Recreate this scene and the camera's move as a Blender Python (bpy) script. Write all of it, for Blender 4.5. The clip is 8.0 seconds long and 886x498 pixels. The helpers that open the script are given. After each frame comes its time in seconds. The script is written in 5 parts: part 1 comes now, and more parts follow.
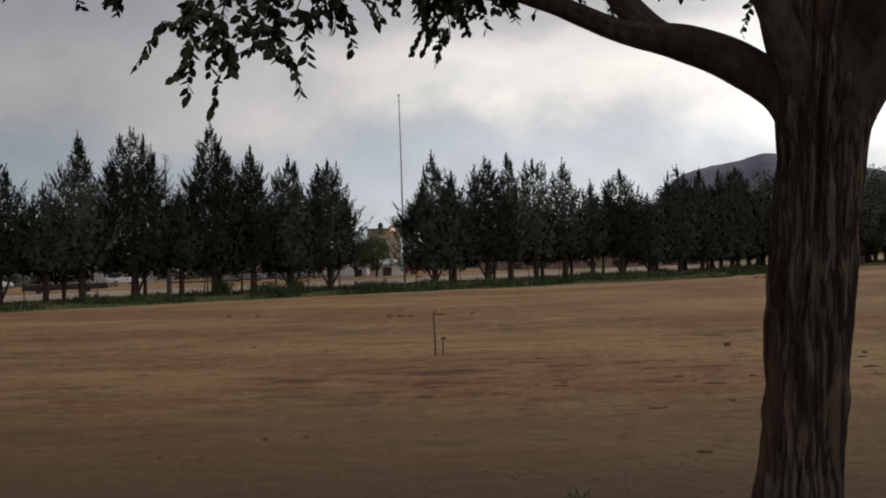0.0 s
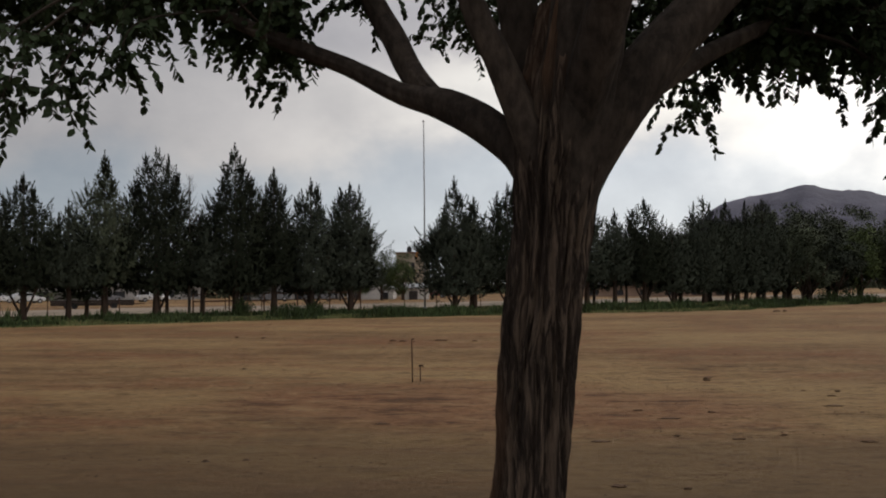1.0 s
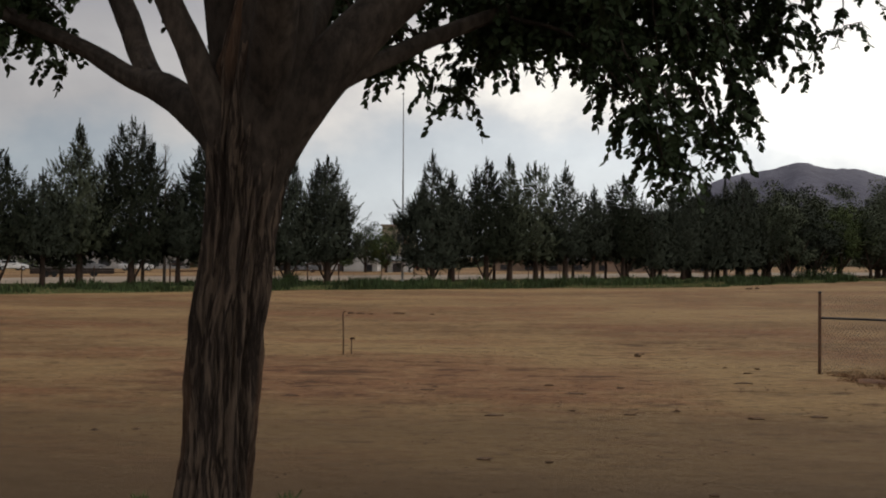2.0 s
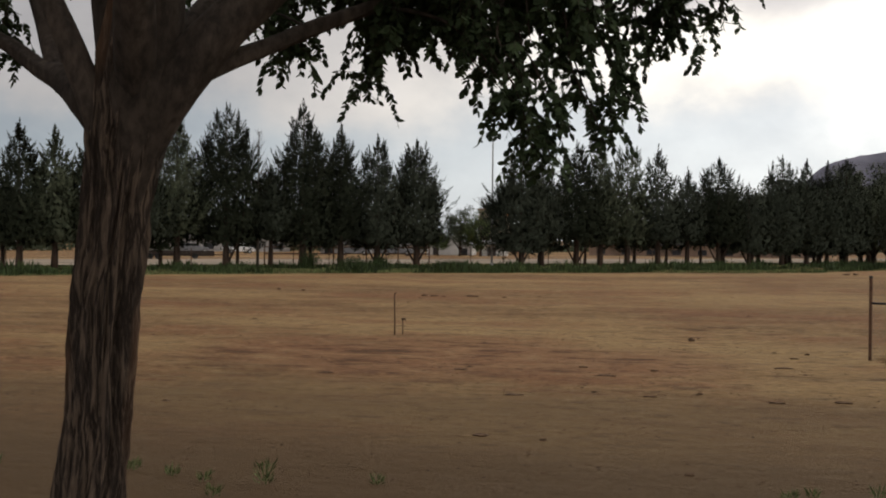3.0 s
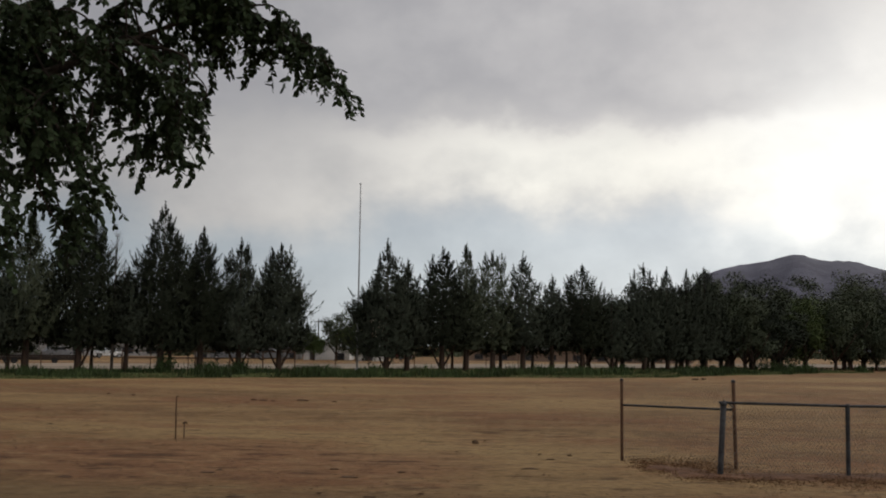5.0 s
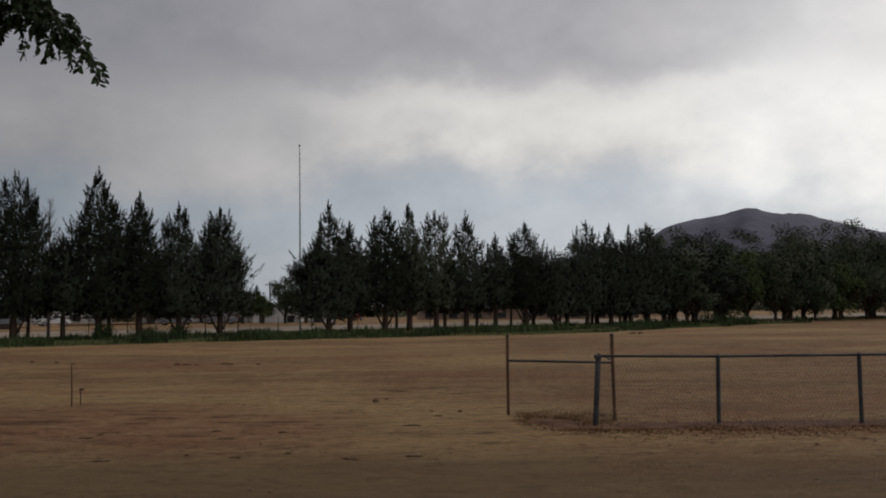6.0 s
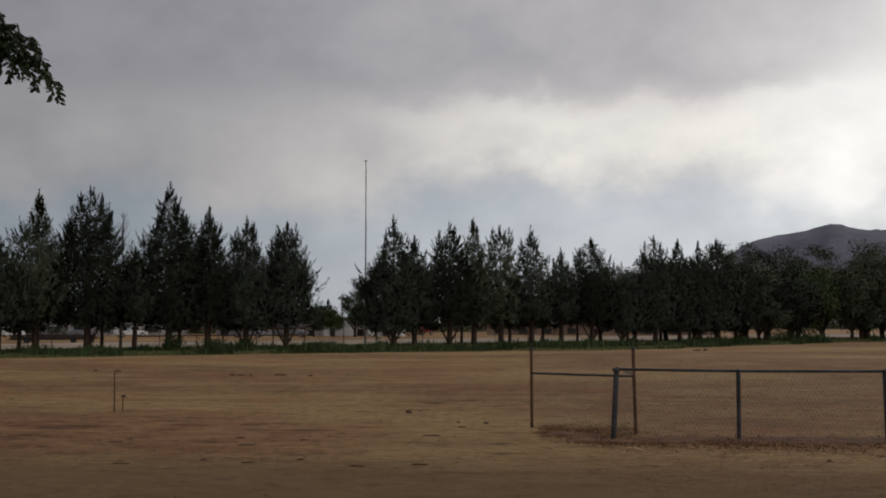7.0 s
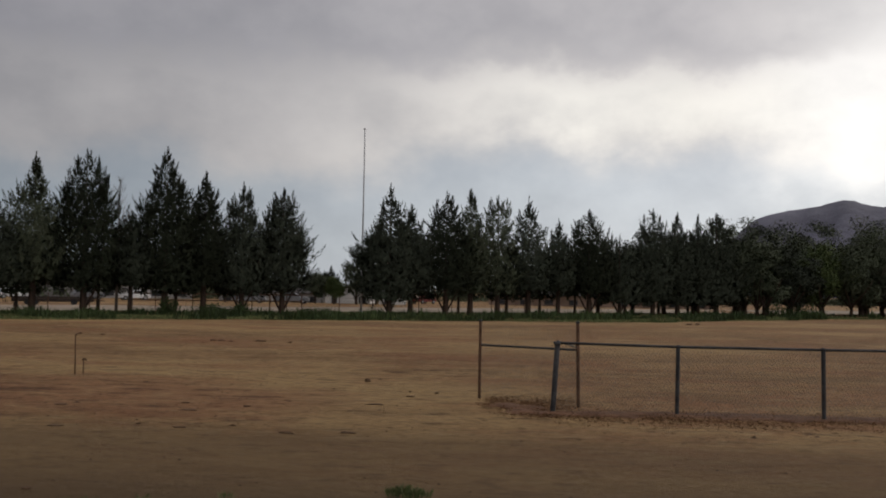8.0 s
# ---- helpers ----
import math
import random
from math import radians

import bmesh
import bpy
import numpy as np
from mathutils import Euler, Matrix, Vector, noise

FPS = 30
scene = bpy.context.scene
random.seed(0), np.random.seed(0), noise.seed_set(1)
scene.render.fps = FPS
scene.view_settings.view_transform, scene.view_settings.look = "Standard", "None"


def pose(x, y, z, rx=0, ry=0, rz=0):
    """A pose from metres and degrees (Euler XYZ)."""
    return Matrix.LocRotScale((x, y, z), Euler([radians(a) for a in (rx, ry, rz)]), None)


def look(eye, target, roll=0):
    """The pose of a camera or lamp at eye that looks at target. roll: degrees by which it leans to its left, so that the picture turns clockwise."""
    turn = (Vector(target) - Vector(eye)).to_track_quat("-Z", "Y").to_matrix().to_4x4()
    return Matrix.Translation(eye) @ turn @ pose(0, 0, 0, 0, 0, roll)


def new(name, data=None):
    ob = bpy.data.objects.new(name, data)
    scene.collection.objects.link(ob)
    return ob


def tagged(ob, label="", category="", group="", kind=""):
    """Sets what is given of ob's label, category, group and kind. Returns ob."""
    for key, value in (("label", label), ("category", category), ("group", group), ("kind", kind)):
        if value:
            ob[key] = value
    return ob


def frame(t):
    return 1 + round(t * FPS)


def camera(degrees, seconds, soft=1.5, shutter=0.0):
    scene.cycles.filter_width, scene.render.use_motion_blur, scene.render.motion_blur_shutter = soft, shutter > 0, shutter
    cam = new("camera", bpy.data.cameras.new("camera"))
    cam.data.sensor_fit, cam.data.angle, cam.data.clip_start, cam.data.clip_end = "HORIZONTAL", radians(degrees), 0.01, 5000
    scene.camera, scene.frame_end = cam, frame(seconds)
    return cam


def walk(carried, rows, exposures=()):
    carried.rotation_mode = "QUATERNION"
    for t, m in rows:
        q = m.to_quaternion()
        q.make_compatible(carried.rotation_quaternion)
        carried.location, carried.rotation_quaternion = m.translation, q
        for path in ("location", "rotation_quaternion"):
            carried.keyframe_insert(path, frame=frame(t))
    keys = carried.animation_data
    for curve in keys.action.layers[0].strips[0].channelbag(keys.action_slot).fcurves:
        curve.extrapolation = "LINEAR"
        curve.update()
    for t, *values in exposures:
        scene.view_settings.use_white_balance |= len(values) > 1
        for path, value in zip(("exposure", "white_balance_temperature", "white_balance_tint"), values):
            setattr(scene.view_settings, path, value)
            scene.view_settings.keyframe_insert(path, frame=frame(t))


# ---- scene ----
cam = camera(47.1, 8.0, soft=1.95)
PATH = [
    (0, (0.254, -0.123, 2.125), (0.135, 1.873, 2.144), -1.9),
    (0.5, (0.865, -0.222, 2.166), (0.761, 1.775, 2.202), -1.1),
    (1, (1.464, -0.367, 2.197), (1.277, 1.623, 2.265), -0.5),
    (1.5, (2.138, -0.421, 2.187), (2.105, 1.579, 2.234), -0.8),
    (1.7, (2.398, -0.394, 2.214), (2.304, 1.604, 2.249), -0.7),
    (2.8, (3.808, -0.526, 2.235), (3.514, 1.452, 2.209), 2.1),
    (3, (3.993, -0.541, 2.201), (3.618, 1.423, 2.183), 0.5),
    (3.5, (4.559, -0.46, 2.257), (4.171, 1.502, 2.285), 0.1),
    (4, (5.242, -0.589, 2.208), (4.938, 1.387, 2.196), 0.1),
    (4.5, (5.796, -0.654, 2.207), (5.408, 1.306, 2.286), -0.8),
    (5, (6.5, -0.682, 2.191), (6.328, 1.302, 2.381), 0.7),
    (5.2, (6.756, -0.703, 2.223), (6.568, 1.277, 2.428), -0.1),
    (6.3, (8.273, -0.756, 2.161), (8.204, 1.241, 2.245), -0.7),
    (6.5, (8.432, -0.822, 2.137), (8.249, 1.168, 2.221), -1.6),
    (7, (8.976, -0.925, 2.125), (8.737, 1.056, 2.267), -0.1),
    (7.5, (9.591, -0.951, 2.183), (9.281, 1.024, 2.254), 0.6),
    (8, (10.176, -0.893, 2.175), (9.916, 1.088, 2.256), 1.0),
]
EXPOSURES = [(0.0, 0.0, 6380, 11), (1.0, 0.1, 6430, 11), (1.5, 0.15, 6450, 10), (3.0, 0.42, 6650, 10), (3.5, 0.38, 6580, 9.5), (4.5, 0.32, 6500, 9), (5.0, 0.04, 6450, 9), (5.2, -0.02, 6450, 9.5), (6.3, -0.36, 6240, 11), (7.0, -0.17, 6400, 11), (7.5, -0.05, 6430, 11.5), (8.0, -0.03, 6430, 11.5)]
walk(cam, [(t, look(eye, target, roll)) for t, eye, target, roll in PATH], EXPOSURES)

# ---- node helpers ----


def link(tree, a, b):
    tree.links.new(a, b)


def op(tree, kind, a, b=None, c=None, clamp=False):
    n = tree.nodes.new("ShaderNodeMath")
    n.operation, n.use_clamp = kind, clamp
    for i, v in enumerate((a, b, c)):
        if v is None:
            continue
        if isinstance(v, (int, float)):
            n.inputs[i].default_value = v
        else:
            tree.links.new(v, n.inputs[i])
    return n.outputs[0]


def smooth(tree, v, lo, hi, a=0.0, b=1.0):
    n = tree.nodes.new("ShaderNodeMapRange")
    n.interpolation_type = "SMOOTHSTEP"
    tree.links.new(v, n.inputs[0])
    for i, x in enumerate((lo, hi, a, b)):
        n.inputs[i + 1].default_value = x
    return n.outputs[0]


def mix(tree, fac, a, b, kind="MIX"):
    n = tree.nodes.new("ShaderNodeMix")
    n.data_type, n.blend_type = "RGBA", kind
    for sock, v in ((n.inputs[0], fac), (n.inputs[6], a), (n.inputs[7], b)):
        if isinstance(v, (int, float)):
            sock.default_value = v
        elif isinstance(v, tuple):
            sock.default_value = (*v, 1)
        else:
            tree.links.new(v, sock)
    return n.outputs[2]


def noise_tex(tree, vec, scale, detail=4.0, rough=0.55, stretch=None, lac=2.0):
    if stretch:
        m = tree.nodes.new("ShaderNodeVectorMath")
        m.operation = "MULTIPLY"
        tree.links.new(vec, m.inputs[0])
        m.inputs[1].default_value = stretch
        vec = m.outputs[0]
    n = tree.nodes.new("ShaderNodeTexNoise")
    tree.links.new(vec, n.inputs["Vector"])
    n.inputs["Scale"].default_value, n.inputs["Detail"].default_value = scale, detail
    n.inputs["Roughness"].default_value, n.inputs["Lacunarity"].default_value = rough, lac
    return n.outputs["Fac"]


# ---- world: broken overcast, brightest low to the right ----
SUN_AZ, SUN_EL = 32.0, 24.0
world = bpy.data.worlds.new("overcast_sky")
scene.world = world
world.use_nodes = True
wt = world.node_tree
wt.nodes.clear()
tc = wt.nodes.new("ShaderNodeTexCoord")
sep = wt.nodes.new("ShaderNodeSeparateXYZ")
link(wt, tc.outputs["Generated"], sep.inputs[0])
az = op(wt, "MULTIPLY", op(wt, "ARCTAN2", sep.outputs[0], sep.outputs[1]), 57.2958)
el = op(wt, "MULTIPLY", op(wt, "ARCSINE", sep.outputs[2]), 57.2958)
comb = wt.nodes.new("ShaderNodeCombineXYZ")
link(wt, az, comb.inputs[0])
link(wt, op(wt, "MULTIPLY", el, 1.35), comb.inputs[1])
sky_at = comb.outputs[0]
n_big = op(wt, "SUBTRACT", noise_tex(wt, sky_at, 0.055, 5, 0.5), 0.5)
n_mid = op(wt, "SUBTRACT", noise_tex(wt, sky_at, 0.16, 6, 0.55), 0.5)
n_soft = op(wt, "SUBTRACT", noise_tex(wt, tc.outputs["Generated"], 2.2, 5, 0.5), 0.5)
elw = op(wt, "ADD", el, op(wt, "ADD", op(wt, "MULTIPLY", n_big, 8.0), op(wt, "MULTIPLY", n_mid, 6.0)))
azw = op(wt, "ADD", az, op(wt, "MULTIPLY", n_big, 16.0))
# general deck of cloud, lighter towards the hidden sun
side = smooth(wt, azw, -34.0, 14.0)
deck = mix(wt, side, (0.325, 0.315, 0.32), (0.74, 0.705, 0.675))
# thin band under the deck, where the far sky shows blue-grey
low = smooth(wt, elw, 5.5, 9.0, 1.0, 0.0)
deck = mix(wt, low, deck, mix(wt, side, (0.262, 0.298, 0.335), (0.65, 0.69, 0.725)))
# bright opening
glow_el = op(wt, "MULTIPLY", smooth(wt, elw, 6.5, 9.5), smooth(wt, elw, 11.0, 13.0, 1.0, 0.0))
glow = op(wt, "MULTIPLY", glow_el, smooth(wt, azw, -15.0, 1.0))
deck = mix(wt, op(wt, "MULTIPLY", glow, 0.8), deck, (0.96, 0.93, 0.85))
right = op(wt, "MULTIPLY", smooth(wt, azw, 6.0, 17.0), op(wt, "MULTIPLY", smooth(wt, elw, 14.0, 20.0, 1.0, 0.0), smooth(wt, elw, 2.5, 7.0)))
deck = mix(wt, op(wt, "MULTIPLY", right, 0.85), deck, (1.12, 1.10, 1.05))
# darker bank above
bank = op(wt, "MULTIPLY", op(wt, "MULTIPLY", smooth(wt, elw, 11.8, 13.8), smooth(wt, azw, 8.0, 19.0, 1.0, 0.35)), smooth(wt, el, 24.0, 40.0, 1.0, 0.0))
deck = mix(wt, op(wt, "MULTIPLY", bank, 0.8), deck, mix(wt, side, (0.27, 0.265, 0.285), (0.47, 0.455, 0.465)))
cloud = mix(wt, 1.0, deck, mix(wt, smooth(wt, n_mid, -0.28, 0.28), (0.87, 0.87, 0.88), (1.15, 1.14, 1.12)), "MULTIPLY")
high = smooth(wt, el, 20.0, 45.0)
cloud = mix(wt, high, cloud, mix(wt, smooth(wt, n_soft, -0.2, 0.2), (0.44, 0.45, 0.48), (0.66, 0.66, 0.67)))
sky = wt.nodes.new("ShaderNodeTexSky")
sky.sky_type, sky.sun_disc = "NISHITA", False
sky.sun_elevation, sky.sun_rotation = radians(SUN_EL), radians(SUN_AZ)
clear = mix(wt, 1.0, sky.outputs[0], (0.07, 0.07, 0.07), "MULTIPLY")
bg = wt.nodes.new("ShaderNodeBackground")
link(wt, mix(wt, 0.93, clear, cloud), bg.inputs[0])
bg.inputs[1].default_value = 1.0
link(wt, bg.outputs[0], wt.nodes.new("ShaderNodeOutputWorld").inputs[0])

sun = new("sun", bpy.data.lights.new("sun", "SUN"))
sun.data.energy, sun.data.angle, sun.data.color = 0.5, radians(25), (1.0, 0.94, 0.85)
sa, se = radians(SUN_AZ), radians(SUN_EL)
sun.matrix_world = look((0, 0, 60), Vector((0, 0, 60)) - Vector((math.sin(sa) * math.cos(se), math.cos(sa) * math.cos(se), math.sin(se))))

# ---- materials ----


def material(name, c1, c2, scale=6.0, rough=0.9, bump=0.25, bump_scale=30.0, stretch=(1, 1, 1), metal=0.0, vary=0.0, island=False, wear=0.25, depth=0.01, spec=0.3):
    m = bpy.data.materials.new(name)
    m.use_nodes = True
    t = m.node_tree
    b = t.nodes["Principled BSDF"]
    co = t.nodes.new("ShaderNodeTexCoord").outputs["Object"]
    col = mix(t, smooth(t, noise_tex(t, co, scale, 5, 0.6, stretch), 0.3, 0.7), c1, c2)
    big = smooth(t, noise_tex(t, co, scale * 0.17, 3, 0.5, stretch), 0.3, 0.7, 1.0 - wear, 1.0 + wear * 0.4)
    col = mix(t, 1.0, col, big, "MULTIPLY")
    if vary:
        rnd = t.nodes.new("ShaderNodeNewGeometry").outputs["Random Per Island"] if island else t.nodes.new("ShaderNodeObjectInfo").outputs["Random"]
        col = mix(t, 1.0, col, smooth(t, rnd, 0.0, 1.0, 1.0 - vary, 1.0 + vary), "MULTIPLY")
    link(t, col, b.inputs["Base Color"])
    b.inputs["Roughness"].default_value, b.inputs["Metallic"].default_value = rough, metal
    b.inputs["Specular IOR Level"].default_value = spec
    if bump:
        bp = t.nodes.new("ShaderNodeBump")
        bp.inputs["Strength"].default_value, bp.inputs["Distance"].default_value = bump, depth
        link(t, noise_tex(t, co, bump_scale, 5, 0.6, stretch), bp.inputs["Height"])
        link(t, bp.outputs[0], b.inputs["Normal"])
    return m


def ground_material():
    m = bpy.data.materials.new("sandy_dirt")
    m.use_nodes = True
    t = m.node_tree
    b = t.nodes["Principled BSDF"]
    p = t.nodes.new("ShaderNodeNewGeometry").outputs["Position"]
    fine = noise_tex(t, p, 8.0, 8, 0.75, (0.5, 1.0, 1.0))
    streak = noise_tex(t, p, 0.7, 8, 0.7, (0.38, 1.0, 1.0))
    dash = noise_tex(t, p, 3.2, 7, 0.75, (0.42, 1.0, 1.0))
    scuff = noise_tex(t, p, 1.9, 8, 0.75, (0.5, 1.0, 1.0))
    patch = noise_tex(t, p, 0.07, 5, 0.6, (0.5, 1.0, 1.0))
    red = noise_tex(t, p, 0.18, 9, 0.74, (0.6, 1.0, 1.0))
    col = mix(t, smooth(t, streak, 0.36, 0.64), (0.183, 0.102, 0.045), (0.294, 0.173, 0.077))
    col = mix(t, smooth(t, patch, 0.44, 0.56), col, (0.351, 0.221, 0.097))
    col = mix(t, smooth(t, red, 0.46, 0.60, 0.0, 0.7), col, (0.238, 0.104, 0.048))
    col = mix(t, smooth(t, scuff, 0.54, 0.66, 0.0, 0.75), col, (0.353, 0.248, 0.122))
    col = mix(t, smooth(t, dash, 0.53, 0.64, 0.0, 0.8), col, (0.102, 0.056, 0.026))
    # torn clumps and pale straw, thicker in some stretches
    rough_here = smooth(t, noise_tex(t, p, 0.11, 4, 0.6, (0.45, 1.0, 1.0)), 0.38, 0.58, 0.25, 1.0)
    clump = noise_tex(t, p, 1.35, 9, 0.8, (0.45, 1.0, 1.0))
    straw = noise_tex(t, p, 2.6, 9, 0.8, (0.42, 1.0, 1.0))
    col = mix(t, op(t, "MULTIPLY", rough_here, smooth(t, clump, 0.545, 0.60, 0.0, 0.75)), col, (0.108, 0.059, 0.028))
    col = mix(t, op(t, "MULTIPLY", rough_here, smooth(t, straw, 0.56, 0.62, 0.0, 0.6)), col, (0.409, 0.279, 0.135))
    # churned reddish patch round the stake
    gp = t.nodes.new("ShaderNodeSeparateXYZ")
    link(t, p, gp.inputs[0])
    ex = op(t, "MULTIPLY", op(t, "SUBTRACT", gp.outputs[0], 0.6), 0.17)
    ey = op(t, "MULTIPLY", op(t, "SUBTRACT", gp.outputs[1], 18.2), 0.30)
    away = op(t, "ADD", op(t, "MULTIPLY", ex, ex), op(t, "MULTIPLY", ey, ey))
    away = op(t, "ADD", away, op(t, "MULTIPLY", op(t, "SUBTRACT", noise_tex(t, p, 0.35, 5, 0.6), 0.5), 2.2))
    churn = smooth(t, away, 0.15, 1.2, 1.0, 0.0)
    clots = noise_tex(t, p, 1.7, 8, 0.72, (0.38, 1.0, 1.0))
    col = mix(t, op(t, "MULTIPLY", churn, 0.65), col, (0.245, 0.112, 0.055))
    col = mix(t, op(t, "MULTIPLY", churn, smooth(t, clots, 0.52, 0.60, 0.0, 0.85)), col, (0.094, 0.045, 0.021))
    col = mix(t, op(t, "MULTIPLY", churn, smooth(t, clots, 0.36, 0.46, 0.7, 0.0)), col, (0.375, 0.240, 0.115))
    col = mix(t, 1.0, col, smooth(t, fine, 0.28, 0.72, 0.66, 1.28), "MULTIPLY")
    crumbs = noise_tex(t, p, 14.0, 4, 0.6, (0.4, 1.0, 1.0))
    col = mix(t, smooth(t, crumbs, 0.62, 0.70, 0.0, 0.6), col, (0.078, 0.045, 0.023))
    # packed, darker wheel tracks along the near side, with tree shade painted into them
    sp = t.nodes.new("ShaderNodeSeparateXYZ")
    link(t, p, sp.inputs[0])
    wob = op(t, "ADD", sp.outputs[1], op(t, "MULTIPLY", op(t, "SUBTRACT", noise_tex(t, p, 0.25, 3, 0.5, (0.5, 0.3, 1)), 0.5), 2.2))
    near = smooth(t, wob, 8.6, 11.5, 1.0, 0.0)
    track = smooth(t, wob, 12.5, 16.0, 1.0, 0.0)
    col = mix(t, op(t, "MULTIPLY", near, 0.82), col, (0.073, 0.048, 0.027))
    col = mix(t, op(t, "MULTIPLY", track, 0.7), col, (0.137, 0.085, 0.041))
    link(t, col, b.inputs["Base Color"])
    b.inputs["Roughness"].default_value, b.inputs["Specular IOR Level"].default_value = 0.95, 0.15
    bp = t.nodes.new("ShaderNodeBump")
    bp.inputs["Strength"].default_value, bp.inputs["Distance"].default_value = 0.9, 0.08
    link(t, op(t, "ADD", fine, op(t, "MULTIPLY", op(t, "ADD", dash, clump), 1.2)), bp.inputs["Height"])
    link(t, bp.outputs[0], b.inputs["Normal"])
    return m


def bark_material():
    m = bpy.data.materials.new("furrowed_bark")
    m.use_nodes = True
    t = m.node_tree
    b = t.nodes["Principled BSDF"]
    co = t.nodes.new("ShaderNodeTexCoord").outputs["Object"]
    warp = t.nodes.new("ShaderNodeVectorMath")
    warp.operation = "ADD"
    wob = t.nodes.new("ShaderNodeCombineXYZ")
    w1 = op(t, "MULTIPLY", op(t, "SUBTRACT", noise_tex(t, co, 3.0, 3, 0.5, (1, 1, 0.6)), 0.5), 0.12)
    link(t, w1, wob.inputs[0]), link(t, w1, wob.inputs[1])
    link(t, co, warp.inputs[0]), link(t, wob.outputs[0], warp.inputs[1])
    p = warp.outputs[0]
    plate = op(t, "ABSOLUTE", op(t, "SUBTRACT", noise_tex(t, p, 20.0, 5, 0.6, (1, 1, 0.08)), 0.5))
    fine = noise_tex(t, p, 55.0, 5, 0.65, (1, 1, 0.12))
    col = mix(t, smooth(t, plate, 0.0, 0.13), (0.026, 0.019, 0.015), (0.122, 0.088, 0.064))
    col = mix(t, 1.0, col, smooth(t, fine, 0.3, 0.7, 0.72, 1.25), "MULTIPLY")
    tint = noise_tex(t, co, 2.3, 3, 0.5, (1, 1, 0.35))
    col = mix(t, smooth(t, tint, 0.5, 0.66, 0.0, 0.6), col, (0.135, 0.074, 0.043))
    link(t, col, b.inputs["Base Color"])
    b.inputs["Roughness"].default_value, b.inputs["Specular IOR Level"].default_value = 0.95, 0.12
    bp = t.nodes.new("ShaderNodeBump")
    bp.inputs["Strength"].default_value, bp.inputs["Distance"].default_value = 1.0, 0.02
    link(t, op(t, "ADD", op(t, "MULTIPLY", plate, 3.0), op(t, "MULTIPLY", fine, 0.5)), bp.inputs["Height"])
    link(t, bp.outputs[0], b.inputs["Normal"])
    return m


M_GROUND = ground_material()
M_ROAD = material("pale_road_dirt", (0.24, 0.18, 0.125), (0.32, 0.25, 0.18), 0.8, 0.95, 0.3, 4, (0.3, 0.3, 1))
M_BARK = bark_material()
M_LIMB = material("limb_bark", (0.030, 0.023, 0.018), (0.072, 0.054, 0.041), 22, 0.95, 0.8, 60, (1, 1, 0.5), depth=0.008, wear=0.35, spec=0.15)
M_LEAF = material("elm_leaf", (0.026, 0.038, 0.017), (0.046, 0.064, 0.028), 8, 0.75, 0, vary=0.3, island=True, spec=0.12)
M_CONIFER = material("conifer_spray", (0.020, 0.024, 0.014), (0.041, 0.047, 0.028), 0.9, 0.9, 0, vary=0.10, island=True, spec=0.1)
M_CONIFER_PALE = material("pale_conifer_spray", (0.064, 0.074, 0.044), (0.118, 0.130, 0.080), 0.9, 0.9, 0, vary=0.10, island=True, spec=0.1)
M_CONIFER_GREY = material("blue_conifer_spray", (0.037, 0.043, 0.029), (0.078, 0.088, 0.061), 0.9, 0.9, 0, vary=0.10, island=True, spec=0.1)
M_BROAD = material("broadleaf", (0.066, 0.078, 0.046), (0.118, 0.132, 0.078), 0.7, 0.85, 0, vary=0.12, island=True, spec=0.15)
M_BROAD_LIGHT = material("light_broadleaf", (0.07, 0.098, 0.032), (0.12, 0.145, 0.05), 0.7, 0.75, 0, vary=0.22, island=True, spec=0.15)
M_TRUNK = material("conifer_bark", (0.036, 0.024, 0.018), (0.088, 0.056, 0.040), 5, 0.95, 0.6, 20, (1, 1, 0.2), depth=0.03)
M_DEADWOOD = material("dead_wood", (0.07, 0.058, 0.048), (0.14, 0.118, 0.10), 8, 0.9, 0.3, 30)
M_GRASS = material("green_grass", (0.090, 0.116, 0.042), (0.170, 0.190, 0.080), 0.5, 0.8, 0, vary=0.4, island=True, spec=0.15)
M_WEED = material("dark_weeds", (0.034, 0.054, 0.020), (0.066, 0.092, 0.033), 0.4, 0.8, 0, vary=0.4, island=True, spec=0.15)
M_DRY = material("dead_grass", (0.150, 0.078, 0.039), (0.255, 0.152, 0.079), 1.2, 0.95, 0, vary=0.45, island=True, spec=0.1)
M_BANK = material("reddish_litter_soil", (0.090, 0.038, 0.018), (0.180, 0.086, 0.041), 5, 0.98, 0.8, 30, (0.6, 1, 1), depth=0.03)
M_STEEL = material("galvanised_steel", (0.034, 0.033, 0.035), (0.075, 0.073, 0.076), 14, 0.55, 0.15, 60, metal=0.55, wear=0.35)
M_RUST = material("rusted_steel", (0.085, 0.045, 0.028), (0.16, 0.085, 0.05), 25, 0.85, 0.4, 90, metal=0.2, wear=0.4)
M_WIRE = material("weathered_wire", (0.15, 0.13, 0.105), (0.27, 0.24, 0.20), 9, 0.6, 0, metal=0.4)
M_STONE = material("field_stone", (0.12, 0.07, 0.04), (0.21, 0.13, 0.075), 12, 0.95, 0.6, 40, vary=0.2)
M_CLOD = material("dirt_clod", (0.075, 0.042, 0.024), (0.15, 0.088, 0.05), 7, 0.98, 0.5, 40, vary=0.35, island=True)
M_POLE = material("grey_paint", (0.36, 0.36, 0.37), (0.46, 0.46, 0.46), 3, 0.5, 0.1, 40, metal=0.2)
M_WHITE = material("white_wall_paint", (0.60, 0.58, 0.55), (0.72, 0.70, 0.67), 0.8, 0.85, 0.2, 10)
